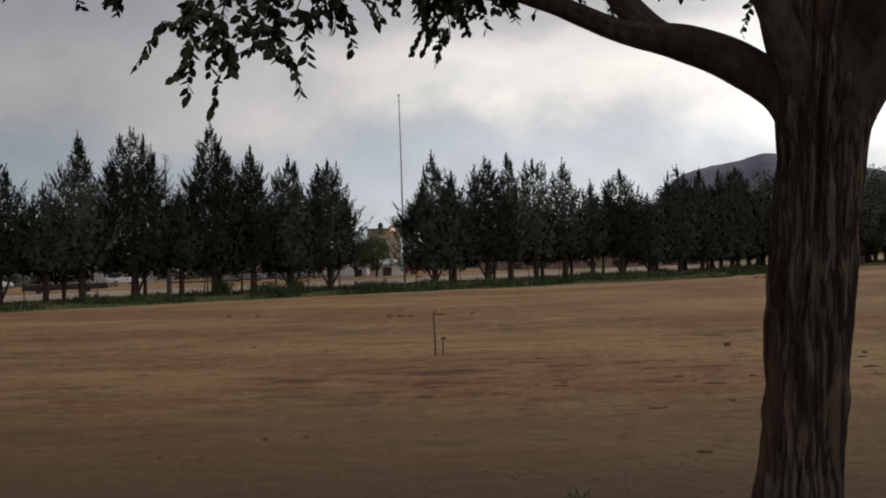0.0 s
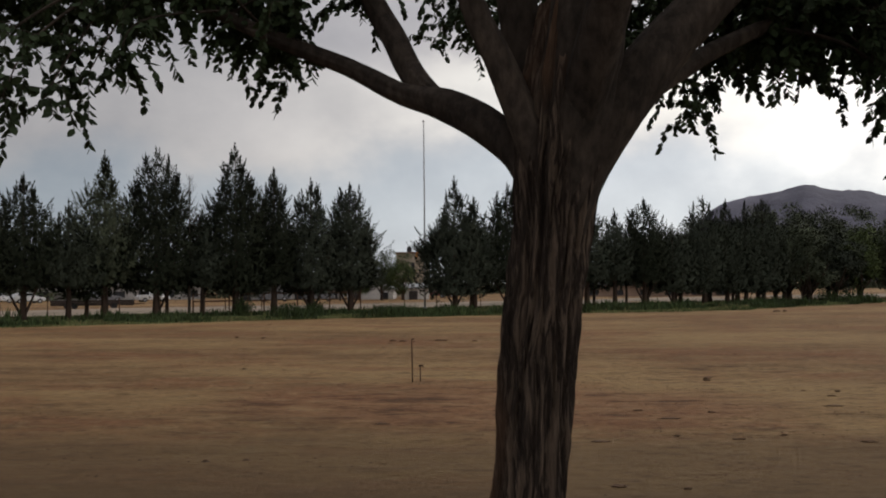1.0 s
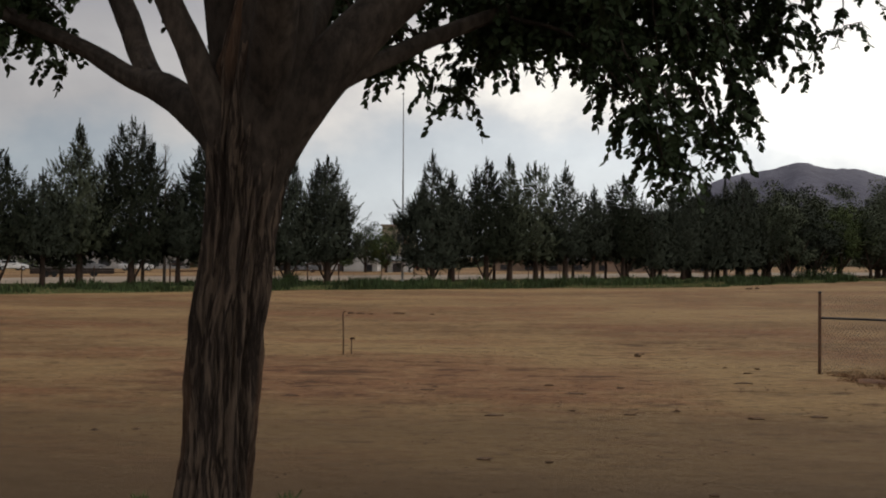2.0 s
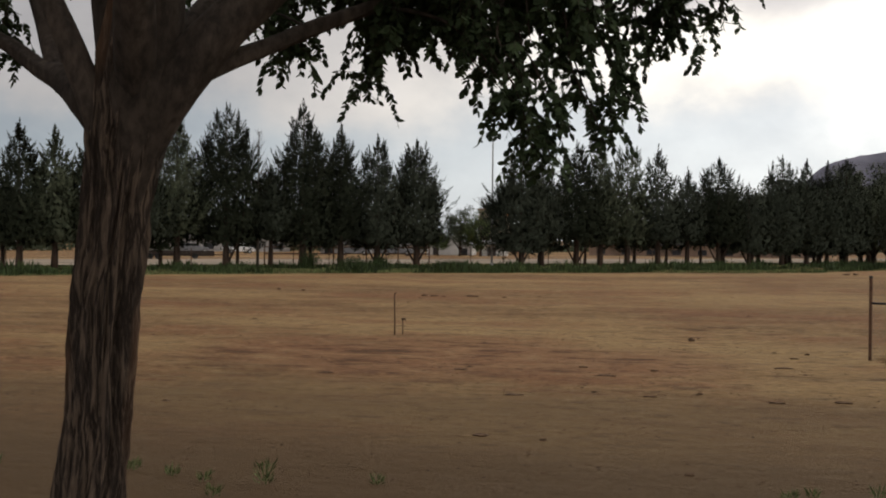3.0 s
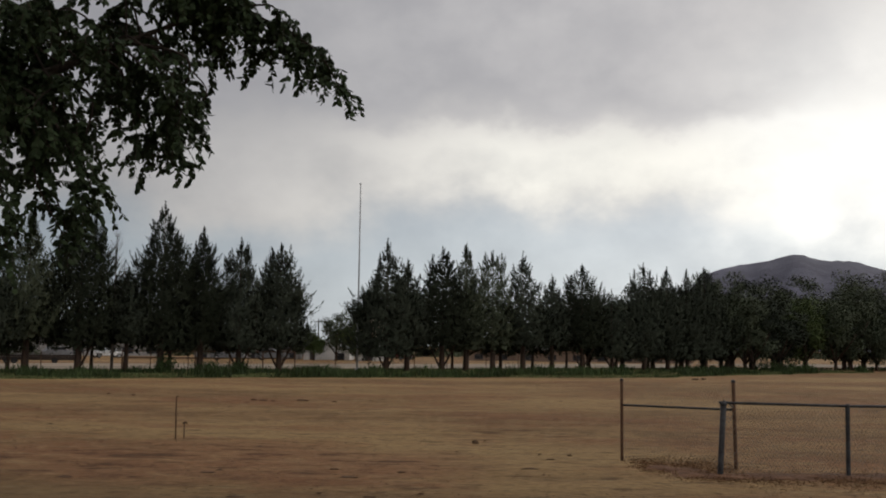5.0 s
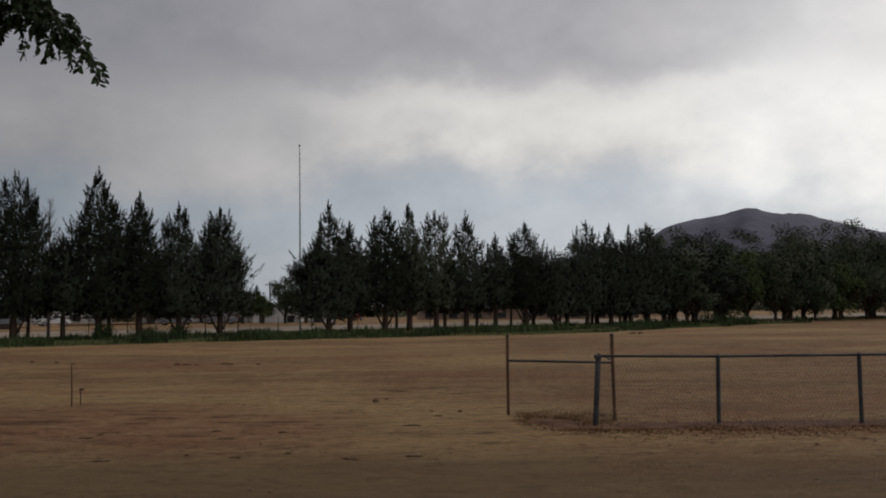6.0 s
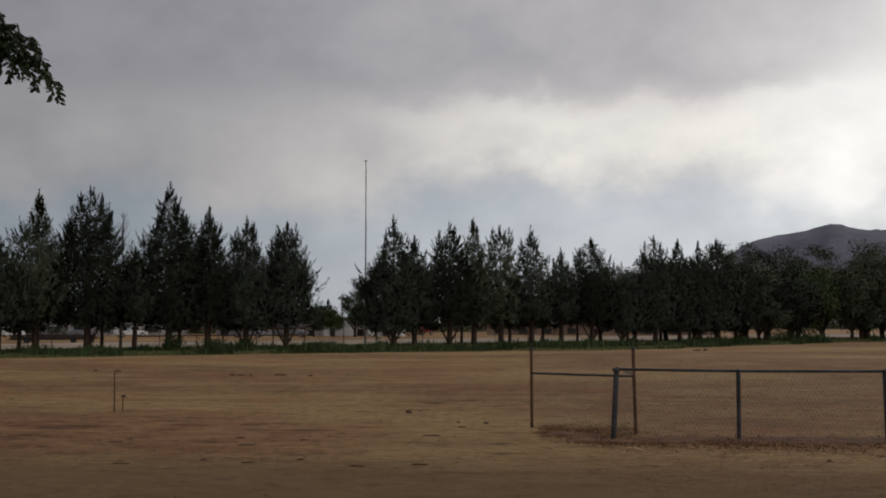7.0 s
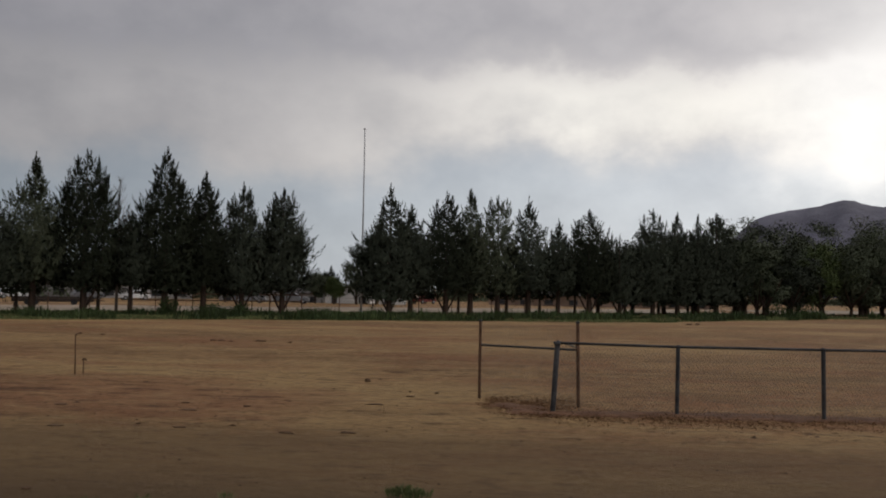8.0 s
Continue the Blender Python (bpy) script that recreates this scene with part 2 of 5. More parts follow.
M_BEIGE = material("beige_plaster", (0.40, 0.33, 0.25), (0.50, 0.42, 0.32), 0.6, 0.9, 0.2, 8)
M_GREYWALL = material("grey_block_wall", (0.27, 0.25, 0.235), (0.37, 0.35, 0.33), 0.7, 0.9, 0.3, 6)
M_BROWNWALL = material("brown_plaster", (0.22, 0.15, 0.11), (0.30, 0.21, 0.155), 0.7, 0.9, 0.3, 6)
M_ROOF = material("dark_roofing", (0.06, 0.05, 0.048), (0.105, 0.09, 0.085), 1.5, 0.9, 0.4, 12, (1, 0.2, 1))
M_ROOFMETAL = material("pale_metal_roof", (0.36, 0.36, 0.36), (0.46, 0.45, 0.44), 1.2, 0.5, 0.3, 10, (1, 0.1, 1), metal=0.3)
M_DARK = material("dark_opening", (0.02, 0.02, 0.022), (0.035, 0.035, 0.04), 4, 0.5, 0)
M_ORANGE = material("orange_paint", (0.52, 0.20, 0.045), (0.62, 0.27, 0.07), 2, 0.7, 0)
M_RED = material("red_car_paint", (0.15, 0.020, 0.020), (0.20, 0.028, 0.026), 3, 0.35, 0, spec=0.5)
M_CARWHITE = material("white_car_paint", (0.68, 0.68, 0.68), (0.78, 0.78, 0.78), 3, 0.35, 0, spec=0.5)
M_CARGREY = material("grey_car_paint", (0.14, 0.145, 0.155), (0.2, 0.2, 0.21), 3, 0.35, 0, spec=0.5)
M_TYRE = material("rubber", (0.018, 0.018, 0.018), (0.035, 0.034, 0.033), 10, 0.9, 0.2, 40)
M_GLASS = material("tinted_glass", (0.015, 0.018, 0.02), (0.03, 0.034, 0.038), 2, 0.12, 0, spec=0.6)
M_TIMBER = material("dark_creosoted_timber", (0.030, 0.021, 0.017), (0.055, 0.040, 0.032), 6, 0.9, 0.4, 20, (0.2, 1, 1))
# the hill's bluish purple is aerial haze painted into the scrub colour
M_HILL = material("hazed_scrub_hill", (0.098, 0.093, 0.124), (0.146, 0.138, 0.176), 0.012, 0.95, 0.6, 0.05, depth=8.0)
# paler blue for the farther range: thicker haze, mixed into its colour
M_FARHILL = material("hazed_far_range", (0.26, 0.29, 0.34), (0.31, 0.335, 0.38), 0.004, 0.95, 0)

# ---- mesh helpers ----


def mesh_of(name, verts, faces, mat, smooth_faces=False):
    me = bpy.data.meshes.new(name)
    me.from_pydata([tuple(v) for v in verts], [], [tuple(f) for f in faces])
    me.materials.append(mat)
    if smooth_faces:
        me.polygons.foreach_set("use_smooth", [True] * len(me.polygons))
    me.update()
    return me


def piece(name, verts, faces, mat, parent=None, label="", smooth_faces=False):
    ob = new(name, mesh_of(name, verts, faces, mat, smooth_faces))
    if parent:
        ob.parent = parent
    if label:
        ob["label"] = label
    return ob


def part(name, bm, mat, parent=None, label=""):
    me = bpy.data.meshes.new(name)
    bm.to_mesh(me)
    bm.free()
    me.materials.append(mat)
    ob = new(name, me)
    if parent:
        ob.parent = parent
    if label:
        ob["label"] = label
    return ob


def thing(name, at, label, category, group="", rz=0.0):
    ob = new(name)
    ob.empty_display_size = 0.2
    ob.matrix_world = pose(*at, 0, 0, rz)
    return tagged(ob, label, category, group)


def tube(points, radii, seg=8, cap=True):
    """Vertices and faces of a tapered tube along points."""
    pts = [Vector(p) for p in points]
    verts, faces = [], []
    side = None
    for i, p in enumerate(pts):
        d = (pts[min(i + 1, len(pts) - 1)] - pts[max(i - 1, 0)]).normalized()
        if side is None:
            side = d.orthogonal().normalized()
        side = (side - d * side.dot(d)).normalized()
        up = d.cross(side)
        for k in range(seg):
            a = 2 * math.pi * k / seg
            verts.append(p + (side * math.cos(a) + up * math.sin(a)) * radii[i])
    for i in range(len(pts) - 1):
        for k in range(seg):
            a, b = i * seg + k, i * seg + (k + 1) % seg
            faces.append((a, b, b + seg, a + seg))
    if cap:
        faces.append(tuple(range(seg))[::-1])
        faces.append(tuple(range((len(pts) - 1) * seg, len(pts) * seg)))
    return verts, faces


def join(shapes):
    verts, faces = [], []
    for v, f in shapes:
        n = len(verts)
        verts += list(v)
        faces += [tuple(i + n for i in q) for q in f]
    return verts, faces


def curve(points, n):
    """Smooth points through control points (Catmull-Rom)."""
    p = [Vector(q) for q in points]
    p = [p[0] * 2 - p[1]] + p + [p[-1] * 2 - p[-2]]
    out = []
    for i in range(1, len(p) - 2):
        for k in range(n):
            u = k / n
            out.append(0.5 * ((2 * p[i]) + (p[i + 1] - p[i - 1]) * u + (2 * p[i - 1] - 5 * p[i] + 4 * p[i + 1] - p[i + 2]) * u * u + (3 * p[i] - p[i - 1] - 3 * p[i + 1] + p[i + 2]) * u ** 3))
    out.append(p[-2])
    return out


def box_bm(bm, x0, y0, z0, x1, y1, z1, bevel=0.0):
    r = bmesh.ops.create_cube(bm, size=1.0)
    for v in r["verts"]:
        v.co = Vector(((x0 + x1) / 2 + v.co.x * (x1 - x0), (y0 + y1) / 2 + v.co.y * (y1 - y0), (z0 + z1) / 2 + v.co.z * (z1 - z0)))
    if bevel:
        bmesh.ops.bevel(bm, geom=list({e for v in r["verts"] for e in v.link_edges}), offset=bevel, segments=2, affect="EDGES")
    return bm


def box(name, a, b, mat, parent=None, bevel=0.0, label=""):
    return part(name, box_bm(bmesh.new(), *a, *b, bevel), mat, parent, label)


def crown_normals(v, f, centre, rng, stray=0.35):
    """Winds each blade to face away from the crown's middle; returns faces and soft normals."""
    q = v.reshape(-1, 4, 3)
    geo = np.cross(q[:, 1] - q[:, 0], q[:, 2] - q[:, 0])
    out = q.mean(1) - centre
    out /= np.linalg.norm(out, axis=1, keepdims=True) + 1e-9
    back = (geo * out).sum(1) < 0
    f = f.copy()
    f[back] = f[back][:, ::-1]
    out = out + np.array((0, 0, 0.25)) + rng.normal(size=out.shape) * stray
    out /= np.linalg.norm(out, axis=1, keepdims=True)
    return f, np.repeat(out, 4, 0)


def blades(pos, dirs, length, width, rng, cross=True):
    """Narrow diamonds, crossed in pairs: sprays of needles, grass or leaves, as arrays."""
    d = dirs / np.linalg.norm(dirs, axis=1, keepdims=True)
    s1 = np.cross(d, rng.normal(size=d.shape))
    s1 /= np.linalg.norm(s1, axis=1, keepdims=True) + 1e-9
    s2 = np.cross(d, s1)
    sets = []
    for s in (s1, s2) if cross else (s1,):
        mid = pos + d * (length * 0.42)[:, None]
        sets.append(np.stack([pos, mid + s * width[:, None], pos + d * length[:, None], mid - s * width[:, None]], 1))
    v = np.concatenate(sets, 1).reshape(-1, 3)
    return v, np.arange(len(v)).reshape(-1, 4)


def quick(name, v, f, mat, parent=None, label="", normals=None):
    me = bpy.data.meshes.new(name)
    me.vertices.add(len(v))
    me.vertices.foreach_set("co", np.asarray(v, np.float32).ravel())
    k = f.shape[1]
    me.loops.add(f.size)
    me.loops.foreach_set("vertex_index", f.astype(np.int32).ravel())
    me.polygons.add(len(f))
    me.polygons.foreach_set("loop_start", np.arange(0, f.size, k, dtype=np.int32))
    me.update(calc_edges=True)
    if normals is not None:
        me.polygons.foreach_set("use_smooth", np.ones(len(f), bool))
        me.normals_split_custom_set_from_vertices(normals.tolist())
    me.materials.append(mat)
    ob = new(name, me)
    if parent:
        ob.parent = parent
    if label:
        ob["label"] = label
    return ob


# ---- ground: one sheet to the horizon ----
ROW_A, ROW_K = 89.0, 0.77
ROW_U = Vector((1, ROW_K, 0)).normalized()
ROW_N = Vector((-ROW_U.y, ROW_U.x, 0))


def row_point(s, off):
    """A place s metres along the tree row from x = 0, off metres behind it."""
    return Vector((0, ROW_A, 0)) + ROW_U * s + ROW_N * off


def rise(x, y):
    r = math.hypot(x - 6, y - 14)
    z = 0.05 * noise.noise((x * 0.10, y * 0.16, 0.3)) + 0.022 * noise.noise((x * 0.45, y * 1.1, 4.0))
    if r < 60:
        # a low swell round the stake and a hollow beside it
        z += 0.095 * math.exp(-((x + 1.2) / 4.0) ** 2 - ((y - 21.4) / 3.0) ** 2) - 0.075 * math.exp(-((x - 5.2) / 2.6) ** 2 - ((y - 23.3) / 3.0) ** 2)
        z += 0.012 * noise.noise((x * 1.6, y * 3.4, 7.0))
    return z * min(1.0, 300.0 / max(r, 1))


def spaced(lo, hi, fine_lo, fine_hi, step):
    out = list(np.arange(fine_lo, fine_hi + 1e-6, step))
    s, v = step, fine_hi
    while v < hi:
        s *= 1.22
        v += s
        out.append(min(v, hi))
    s, v = step, fine_lo
    while v > lo:
        s *= 1.22
        v -= s
        out.insert(0, max(v, lo))
    return out


gx = spaced(-4500, 4500, -14, 26, 0.22)
gy = spaced(-3000, 4500, 5, 36, 0.16)
gv = [(x, y, rise(x, y)) for y in gy for x in gx]
nx = len(gx)
gf = [(j * nx + i, j * nx + i + 1, (j + 1) * nx + i + 1, (j + 1) * nx + i) for j in range(len(gy) - 1) for i in range(nx - 1)]
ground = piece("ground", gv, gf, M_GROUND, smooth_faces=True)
tagged(ground, "bare sandy brown dirt field with streaks, wheel tracks and painted near-side shade", "ground", kind="structure")

rs = np.linspace(-160, 190, 90)
rv, rf = [], []
for s in rs:
    for off in (9.0, 17.0, 30.0):
        p = row_point(s, off + 0.8 * noise.noise((s * 0.05, off, 2.0)))
        rv.append((p.x, p.y, rise(p.x, p.y) + 0.03))
for i in range(len(rs) - 1):
    for k in range(2):
        a = i * 3 + k
        rf.append((a, a + 3, a + 4, a + 1))
road = piece("road", rv, rf, M_ROAD, smooth_faces=True)
tagged(road, "pale unpaved sandy road behind the conifer row", "road", kind="structure")

# ---- distance ----


def ridge(name, mat, dist, profile, depth, seed, label):
    """A hill range: heights over azimuth, with a rough rounded body behind the crest."""
    azs = np.linspace(profile[0][0], profile[-1][0], 150)
    hs = np.interp(azs, [p[0] for p in profile], [p[1] for p in profile])
    k = np.array([0.06, 0.24, 0.40, 0.24, 0.06])
    hs = np.convolve(np.pad(hs, 2, mode="edge"), k, mode="valid")
    rows = ((-1.0, -0.02), (-0.75, 0.22), (-0.5, 0.48), (-0.25, 0.76), (0.0, 1.0), (0.4, 0.7), (1.0, -0.02))
    verts, faces = [], []
    for a, h in zip(azs, hs):
        for q, (u, f) in enumerate(rows):
            d = dist + depth * u
            z = dist * math.tan(radians(h)) * f
            z *= 1 + (0.10 * noise.noise((a * 1.1, u * 2.0, seed)) if f < 1 else 0.012 * noise.noise((a * 3.0, 0, seed)))
            verts.append((math.sin(radians(a)) * d, math.cos(radians(a)) * d, z))
    n = len(rows)
    for i in range(len(azs) - 1):
        for q in range(n - 1):
            faces.append((i * n + q, (i + 1) * n + q, (i + 1) * n + q + 1, i * n + q + 1))
    ob = piece(name, verts, faces, mat, smooth_faces=True)
    return tagged(ob, label, "hill", kind="structure")


ridge("backdrop_hill", M_HILL, 2600, [(3, 0), (7.9, 1.6), (8.6, 3.0), (9.4, 3.9), (10.3, 4.35), (11.5, 4.6), (13.0, 4.8), (14.4, 5.2), (15.8, 4.75), (17.2, 4.75), (18.5, 4.3), (21, 3.6), (26, 2.6), (34, 1.6), (44, 0)], 700, 3.0, "purple-brown scrub-covered hill, haze in its colour, with a low rounded summit")
ridge("backdrop_range", M_FARHILL, 4000, [(14, 0), (18, 2.6), (22, 3.7), (25, 3.9), (29, 3.2), (36, 2.0), (46, 0)], 400, 8.0, "far mountain range with pale blue haze put into its colour")


# ---- trees ----


def conifer(x, y, h, r, seed, mat=None, tips=(), base=2.25, sparse=1.0, label="", lean=0.0, fork=0, spire=1.1):
    """A conifer of pointed, upswept plumes round one or more leaders."""
    rng = np.random.RandomState(seed)
    mat = mat or M_CONIFER
    base *= rng.uniform(0.78, 1.08)
    t = thing("conifer", (x, y, 0), label or "dark green conifer with upswept sprays in a row", "tree", "conifer row along the field", rz=0)
    v, f = tube([(0, 0, -0.2), (0.03, 0, base * 0.6), (lean * 0.3, 0.05, h * 0.5), (lean, 0, h * 0.93)], [0.042 * h ** 0.8, 0.034 * h ** 0.8, 0.08, 0.015], 8)
    shapes = [(v, f)]
    for k in range(fork):
        a = rng.uniform(-0.5, 0.5) + (math.pi if k % 2 else 0)
        shapes.append(tube([(0, 0, 0.1), (math.cos(a) * 0.5, math.sin(a) * 0.3, 1.0), (math.cos(a) * 1.2, math.sin(a) * 0.8, 2.4), (math.cos(a) * 1.5, math.sin(a), h * 0.45)], [0.11, 0.085, 0.06, 0.02], 6))
    piece("trunk", *join(shapes), M_TRUNK, t, "brown bark trunk", True)
    up = np.array((0, 0, 1.0))
    P, D, L, W = [], [], [], []

    def width(u):
        return np.minimum(1.0, (1 - u) / 0.66) ** (0.95 * spire) * (0.82 + 0.18 * np.minimum(1, u / 0.12))

    def plumes(cx, cy, low, top, reach, n, m):
        """n tapered sprays round the axis at (cx, cy), each of m blades."""
        u = rng.rand(n * 4)
        u = u[rng.rand(n * 4) < width(u) * 0.85 + 0.2][:n]
        n = len(u)
        a = np.arange(n) * 2.39996 + rng.uniform(-0.5, 0.5, n)
        out = np.stack([np.cos(a), np.sin(a), np.zeros(n)], 1)
        z = low + (top - low) * u
        lump = np.array([noise.noise((math.cos(q) * 1.3 + seed, math.sin(q) * 1.3, w * 0.6)) for q, w in zip(a, z)])
        wu = width(u)
        rad = reach * wu * (0.55 + 0.62 * rng.rand(n) ** 0.8) * (1 + 0.5 * lump) + 0.04
        rise_ = np.radians(np.clip(24 + 50 * u ** 1.1 + rng.normal(size=n) * 13, 0, 84))
        d = out * np.cos(rise_)[:, None] + up * np.sin(rise_)[:, None]
        ln = rng.uniform(1.1, 2.3, n) * (0.36 + 0.64 * wu) * min(1.0, h / 9)
        root = np.stack([cx + lean * z / h + out[:, 0] * rad, cy + out[:, 1] * rad, z], 1) - d * (ln * 0.8)[:, None]
        q = rng.rand(n, m) ** 0.85
        wide = (0.088 * ln)[:, None] * (1.03 - q) ** 0.9 * (0.6 + 0.9 * np.minimum(q, 0.5))
        off = rng.normal(size=(n, m, 3)) * wide[:, :, None]
        bend = up * (0.22 * ln[:, None] * q ** 2)[:, :, None]
        pos = root[:, None, :] + d[:, None, :] * (ln[:, None] * q)[:, :, None] + off + bend
        dd = d[:, None, :] + up * (0.45 * q)[:, :, None] + off * 2.2 + rng.normal(size=(n, m, 3)) * 0.22
        P.append(pos.reshape(-1, 3)), D.append(dd.reshape(-1, 3))
        L.append((rng.uniform(0.16, 0.36, (n, m)) * (1.05 - 0.45 * q)).ravel()), W.append((rng.uniform(0.020, 0.044, (n, m)) * (1.15 - 0.6 * q)).ravel())

    plumes(0, 0, base, h - 0.5, r * 1.38, int(14 * h * sparse), 68)
    for dx, dy, k in tips:
        plumes(dx, dy, h * 0.45, h * k - 0.3, r * 0.5, int(5 * h * sparse), 44)
    # dense inner foliage
    k = int(420 * h * min(sparse, 1.0) ** 1.3)
    u = rng.rand(k * 3)
    u = u[rng.rand(k * 3) < width(u)][:k] * 0.93
    k = len(u)
    a = rng.uniform(0, 6.28, k)
    q = r * 0.98 * width(u) * np.sqrt(rng.rand(k))
    P.append(np.stack([np.cos(a) * q, np.sin(a) * q, base - 0.1 + (h - base) * u], 1))
    D.append(rng.normal(size=(k, 3)) * 0.8 + up)
    L.append(rng.uniform(0.3, 0.6, k) * (1.1 - 0.6 * u)), W.append(rng.uniform(0.055, 0.11, k) * (1.1 - 0.7 * u))
    # slender leading shoots
    for dx, dy, top in [(lean, 0.0, h)] + [(dx, dy, h * k) for dx, dy, k in tips]:
        k = 110
        fall = rng.rand(k) ** 0.8 * 1.5
        a = rng.uniform(0, 6.28, k)
        side_ = np.stack([np.cos(a), np.sin(a), np.zeros(k)], 1)
        P.append(np.array((dx, dy, top - 0.22)) - up * fall[:, None] + side_ * (0.14 * fall * rng.rand(k))[:, None])
        D.append(up + side_ * np.minimum(0.75, 0.1 + 0.55 * fall)[:, None] + rng.normal(size=(k, 3)) * 0.12)
        L.append(rng.uniform(0.16, 0.30, k)), W.append(rng.uniform(0.016, 0.032, k))
    P, D, L, W = np.concatenate(P), np.concatenate(D), np.concatenate(L), np.concatenate(W)
    keep = P[:, 2] > base * 0.75 + (0.75 * np.sin(P[:, 0] * 1.6 + seed) + 0.35 * np.sin(P[:, 0] * 4.3)) * np.cos(P[:, 1] * 1.7 + seed * 0.7)
    v, f = blades(P[keep], D[keep], L[keep], W[keep], rng, False)
    axis = np.stack([np.zeros(len(f)), np.zeros(len(f)), v.reshape(-1, 4, 3)[:, :, 2].mean(1) * 0.85], 1)
    f, nn = crown_normals(v, f, axis, rng, 0.3)
    quick("crown", v, f, mat, t, normals=nn)
    return t


def broadleaf(x, y, h, r, seed, mat, base=1.6, label="", group="", leaf=0.17, count=10500, category="tree", name="broadleaf_tree", trunks=1):
    rng = np.random.RandomState(seed)
    t = thing(name, (x, y, 0), label, category, group)
    shapes = []
    for k in range(trunks):
        bx = rng.uniform(-0.5, 0.5) * (trunks > 1)
        a = rng.uniform(0, 6.28)
        shapes.append(tube([(bx, 0, -0.2), (bx + 0.1 * math.cos(a), 0.1, base), (bx + 0.5 * math.cos(a), 0.4 * math.sin(a), h * 0.6)], [0.03 * h, 0.024 * h, 0.05], 8))
        for q in range(4):
            a += 1.6
            z0 = base * rng.uniform(0.8, 1.2)
            shapes.append(tube([(bx, 0, z0), (bx + 0.45 * r * math.cos(a), 0.45 * r * math.sin(a), z0 + 0.25 * h), (bx + 0.7 * r * math.cos(a), 0.7 * r * math.sin(a), z0 + 0.42 * h)], [0.015 * h, 0.009 * h, 0.02], 6))
    piece("trunk", *join(shapes), M_TRUNK, t, "", True)
    nc = 46
    ce = rng.normal(size=(nc, 3))
    ce /= np.linalg.norm(ce, axis=1, keepdims=True)
    ce *= rng.uniform(0.35, 0.95, (nc, 1))
    half = (h - base * 0.9) / 2
    ce = ce * np.array((r, r, half)) + np.array((0, 0, base * 0.9 + half))
    rr = rng.uniform(0.22, 0.42, nc) * r
    which = rng.randint(0, nc, count)
    off = rng.normal(size=(count, 3))
    off /= np.linalg.norm(off, axis=1, keepdims=True)
    off *= (rng.rand(count, 1) ** 0.6) * rr[which][:, None] * np.array((1, 1, 0.75))
    P = ce[which] + off
    P[:, 2] = np.maximum(P[:, 2], base * 0.75 + rng.uniform(0, 0.5, count))
    D = off + rng.normal(size=off.shape) * 0.5 * r * 0.2 + np.array((0, 0, 0.02))
    v, f = blades(P, D, rng.uniform(0.6, 1.5, count) * leaf, rng.uniform(0.25, 0.5, count) * leaf, rng, False)
    f, nn = crown_normals(v, f, ce[which] * np.array((0.8, 0.8, 0.85)), rng, 0.35)
    quick("crown", v, f, mat, t, normals=nn)
    return t


PALE, GREY = M_CONIFER_PALE, M_CONIFER_GREY
conifer(-36.6, 60.9, 10.2, 2.3, 11)
conifer(-34.8, 62.2, 10.0, 2.1, 12, PALE, label="paler green conifer with a loose pointed crown")
conifer(-32.5, 64.0, 10.0, 2.8, 13, tips=((0.7, 0, 0.88),), fork=2, label="broad dark conifer with a forked trunk")
conifer(-30.2, 65.7, 8.2, 2.5, 14, GREY, label="low blue-green conifer between taller ones")
conifer(-28.6, 67.8, 11.8, 2.2, 15, PALE, spire=1.15, label="paler green conifer with a slender pointed top")
conifer(-25.6, 69.6, 12.35, 2.7, 16, tips=((-0.8, 0.2, 0.95), (0.9, 0, 0.95), (-1.5, 0, 0.80), (1.5, 0.1, 0.84)), spire=0.95, fork=1, label="broad dark conifer with several tops")
conifer(-22.9, 71.6, 7.9, 1.7, 18, GREY, label="low blue-green conifer beside a bare dead one")
conifer(-20.95, 73.3, 13.0, 2.6, 19, tips=((0.5, 0.1, 0.88), (-1.0, 0, 0.78), (1.3, 0, 0.8)), spire=1.0, label="tall dark conifer with a pointed top")
conifer(-18.5, 75.0, 11.3, 1.7, 20, spire=0.95, label="narrow dark conifer with a pointed top")
conifer(-16.0, 76.7, 10.6, 2.3, 21, GREY, tips=((-0.9, 0, 0.9), (0.5, 0.1, 0.95)), sparse=0.9, fork=2, base=2.2, label="open grey-green conifer with forked limbs")
conifer(-13.4, 79.0, 10.4, 2.0, 22, GREY, tips=((-0.7, 0, 0.96), (0.75, 0, 0.985), (1.5, 0, 0.70), (-1.3, 0.2, 0.78)), sparse=1.15, spire=0.85, fork=2, base=2.2, label="open grey-green conifer with many upright tops")
conifer(-5.5, 83.9, 11.3, 2.6, 23, GREY, tips=((-1.6, 0, 0.6), (0.9, 0, 0.72), (-0.8, 0, 0.76), (-2.3, 0, 0.45)), fork=3, spire=1.15, base=1.3, sparse=1.25, label="dark conifer with a spire and spreading base")
conifer(-4.0, 85.9, 9.7, 2.0, 24, GREY, label="dark conifer in a dense clump")
conifer(-1.2, 88.0, 11.1, 2.6, 25, tips=((-0.9, 0, 0.93), (0.5, 0, 0.96)), fork=2, label="dark conifer with several upright tops")
conifer(0.8, 89.6, 11.5, 1.9, 26, PALE, tips=((0.3, 0, 0.94),), sparse=0.8, label="paler conifer with a feathery top")
conifer(3.1, 91.4, 11.0, 2.1, 27, PALE, tips=((-0.7, 0, 0.985), (0.8, 0, 0.98)), sparse=0.62, spire=0.75, base=2.0, label="thin pale conifer with a double top")
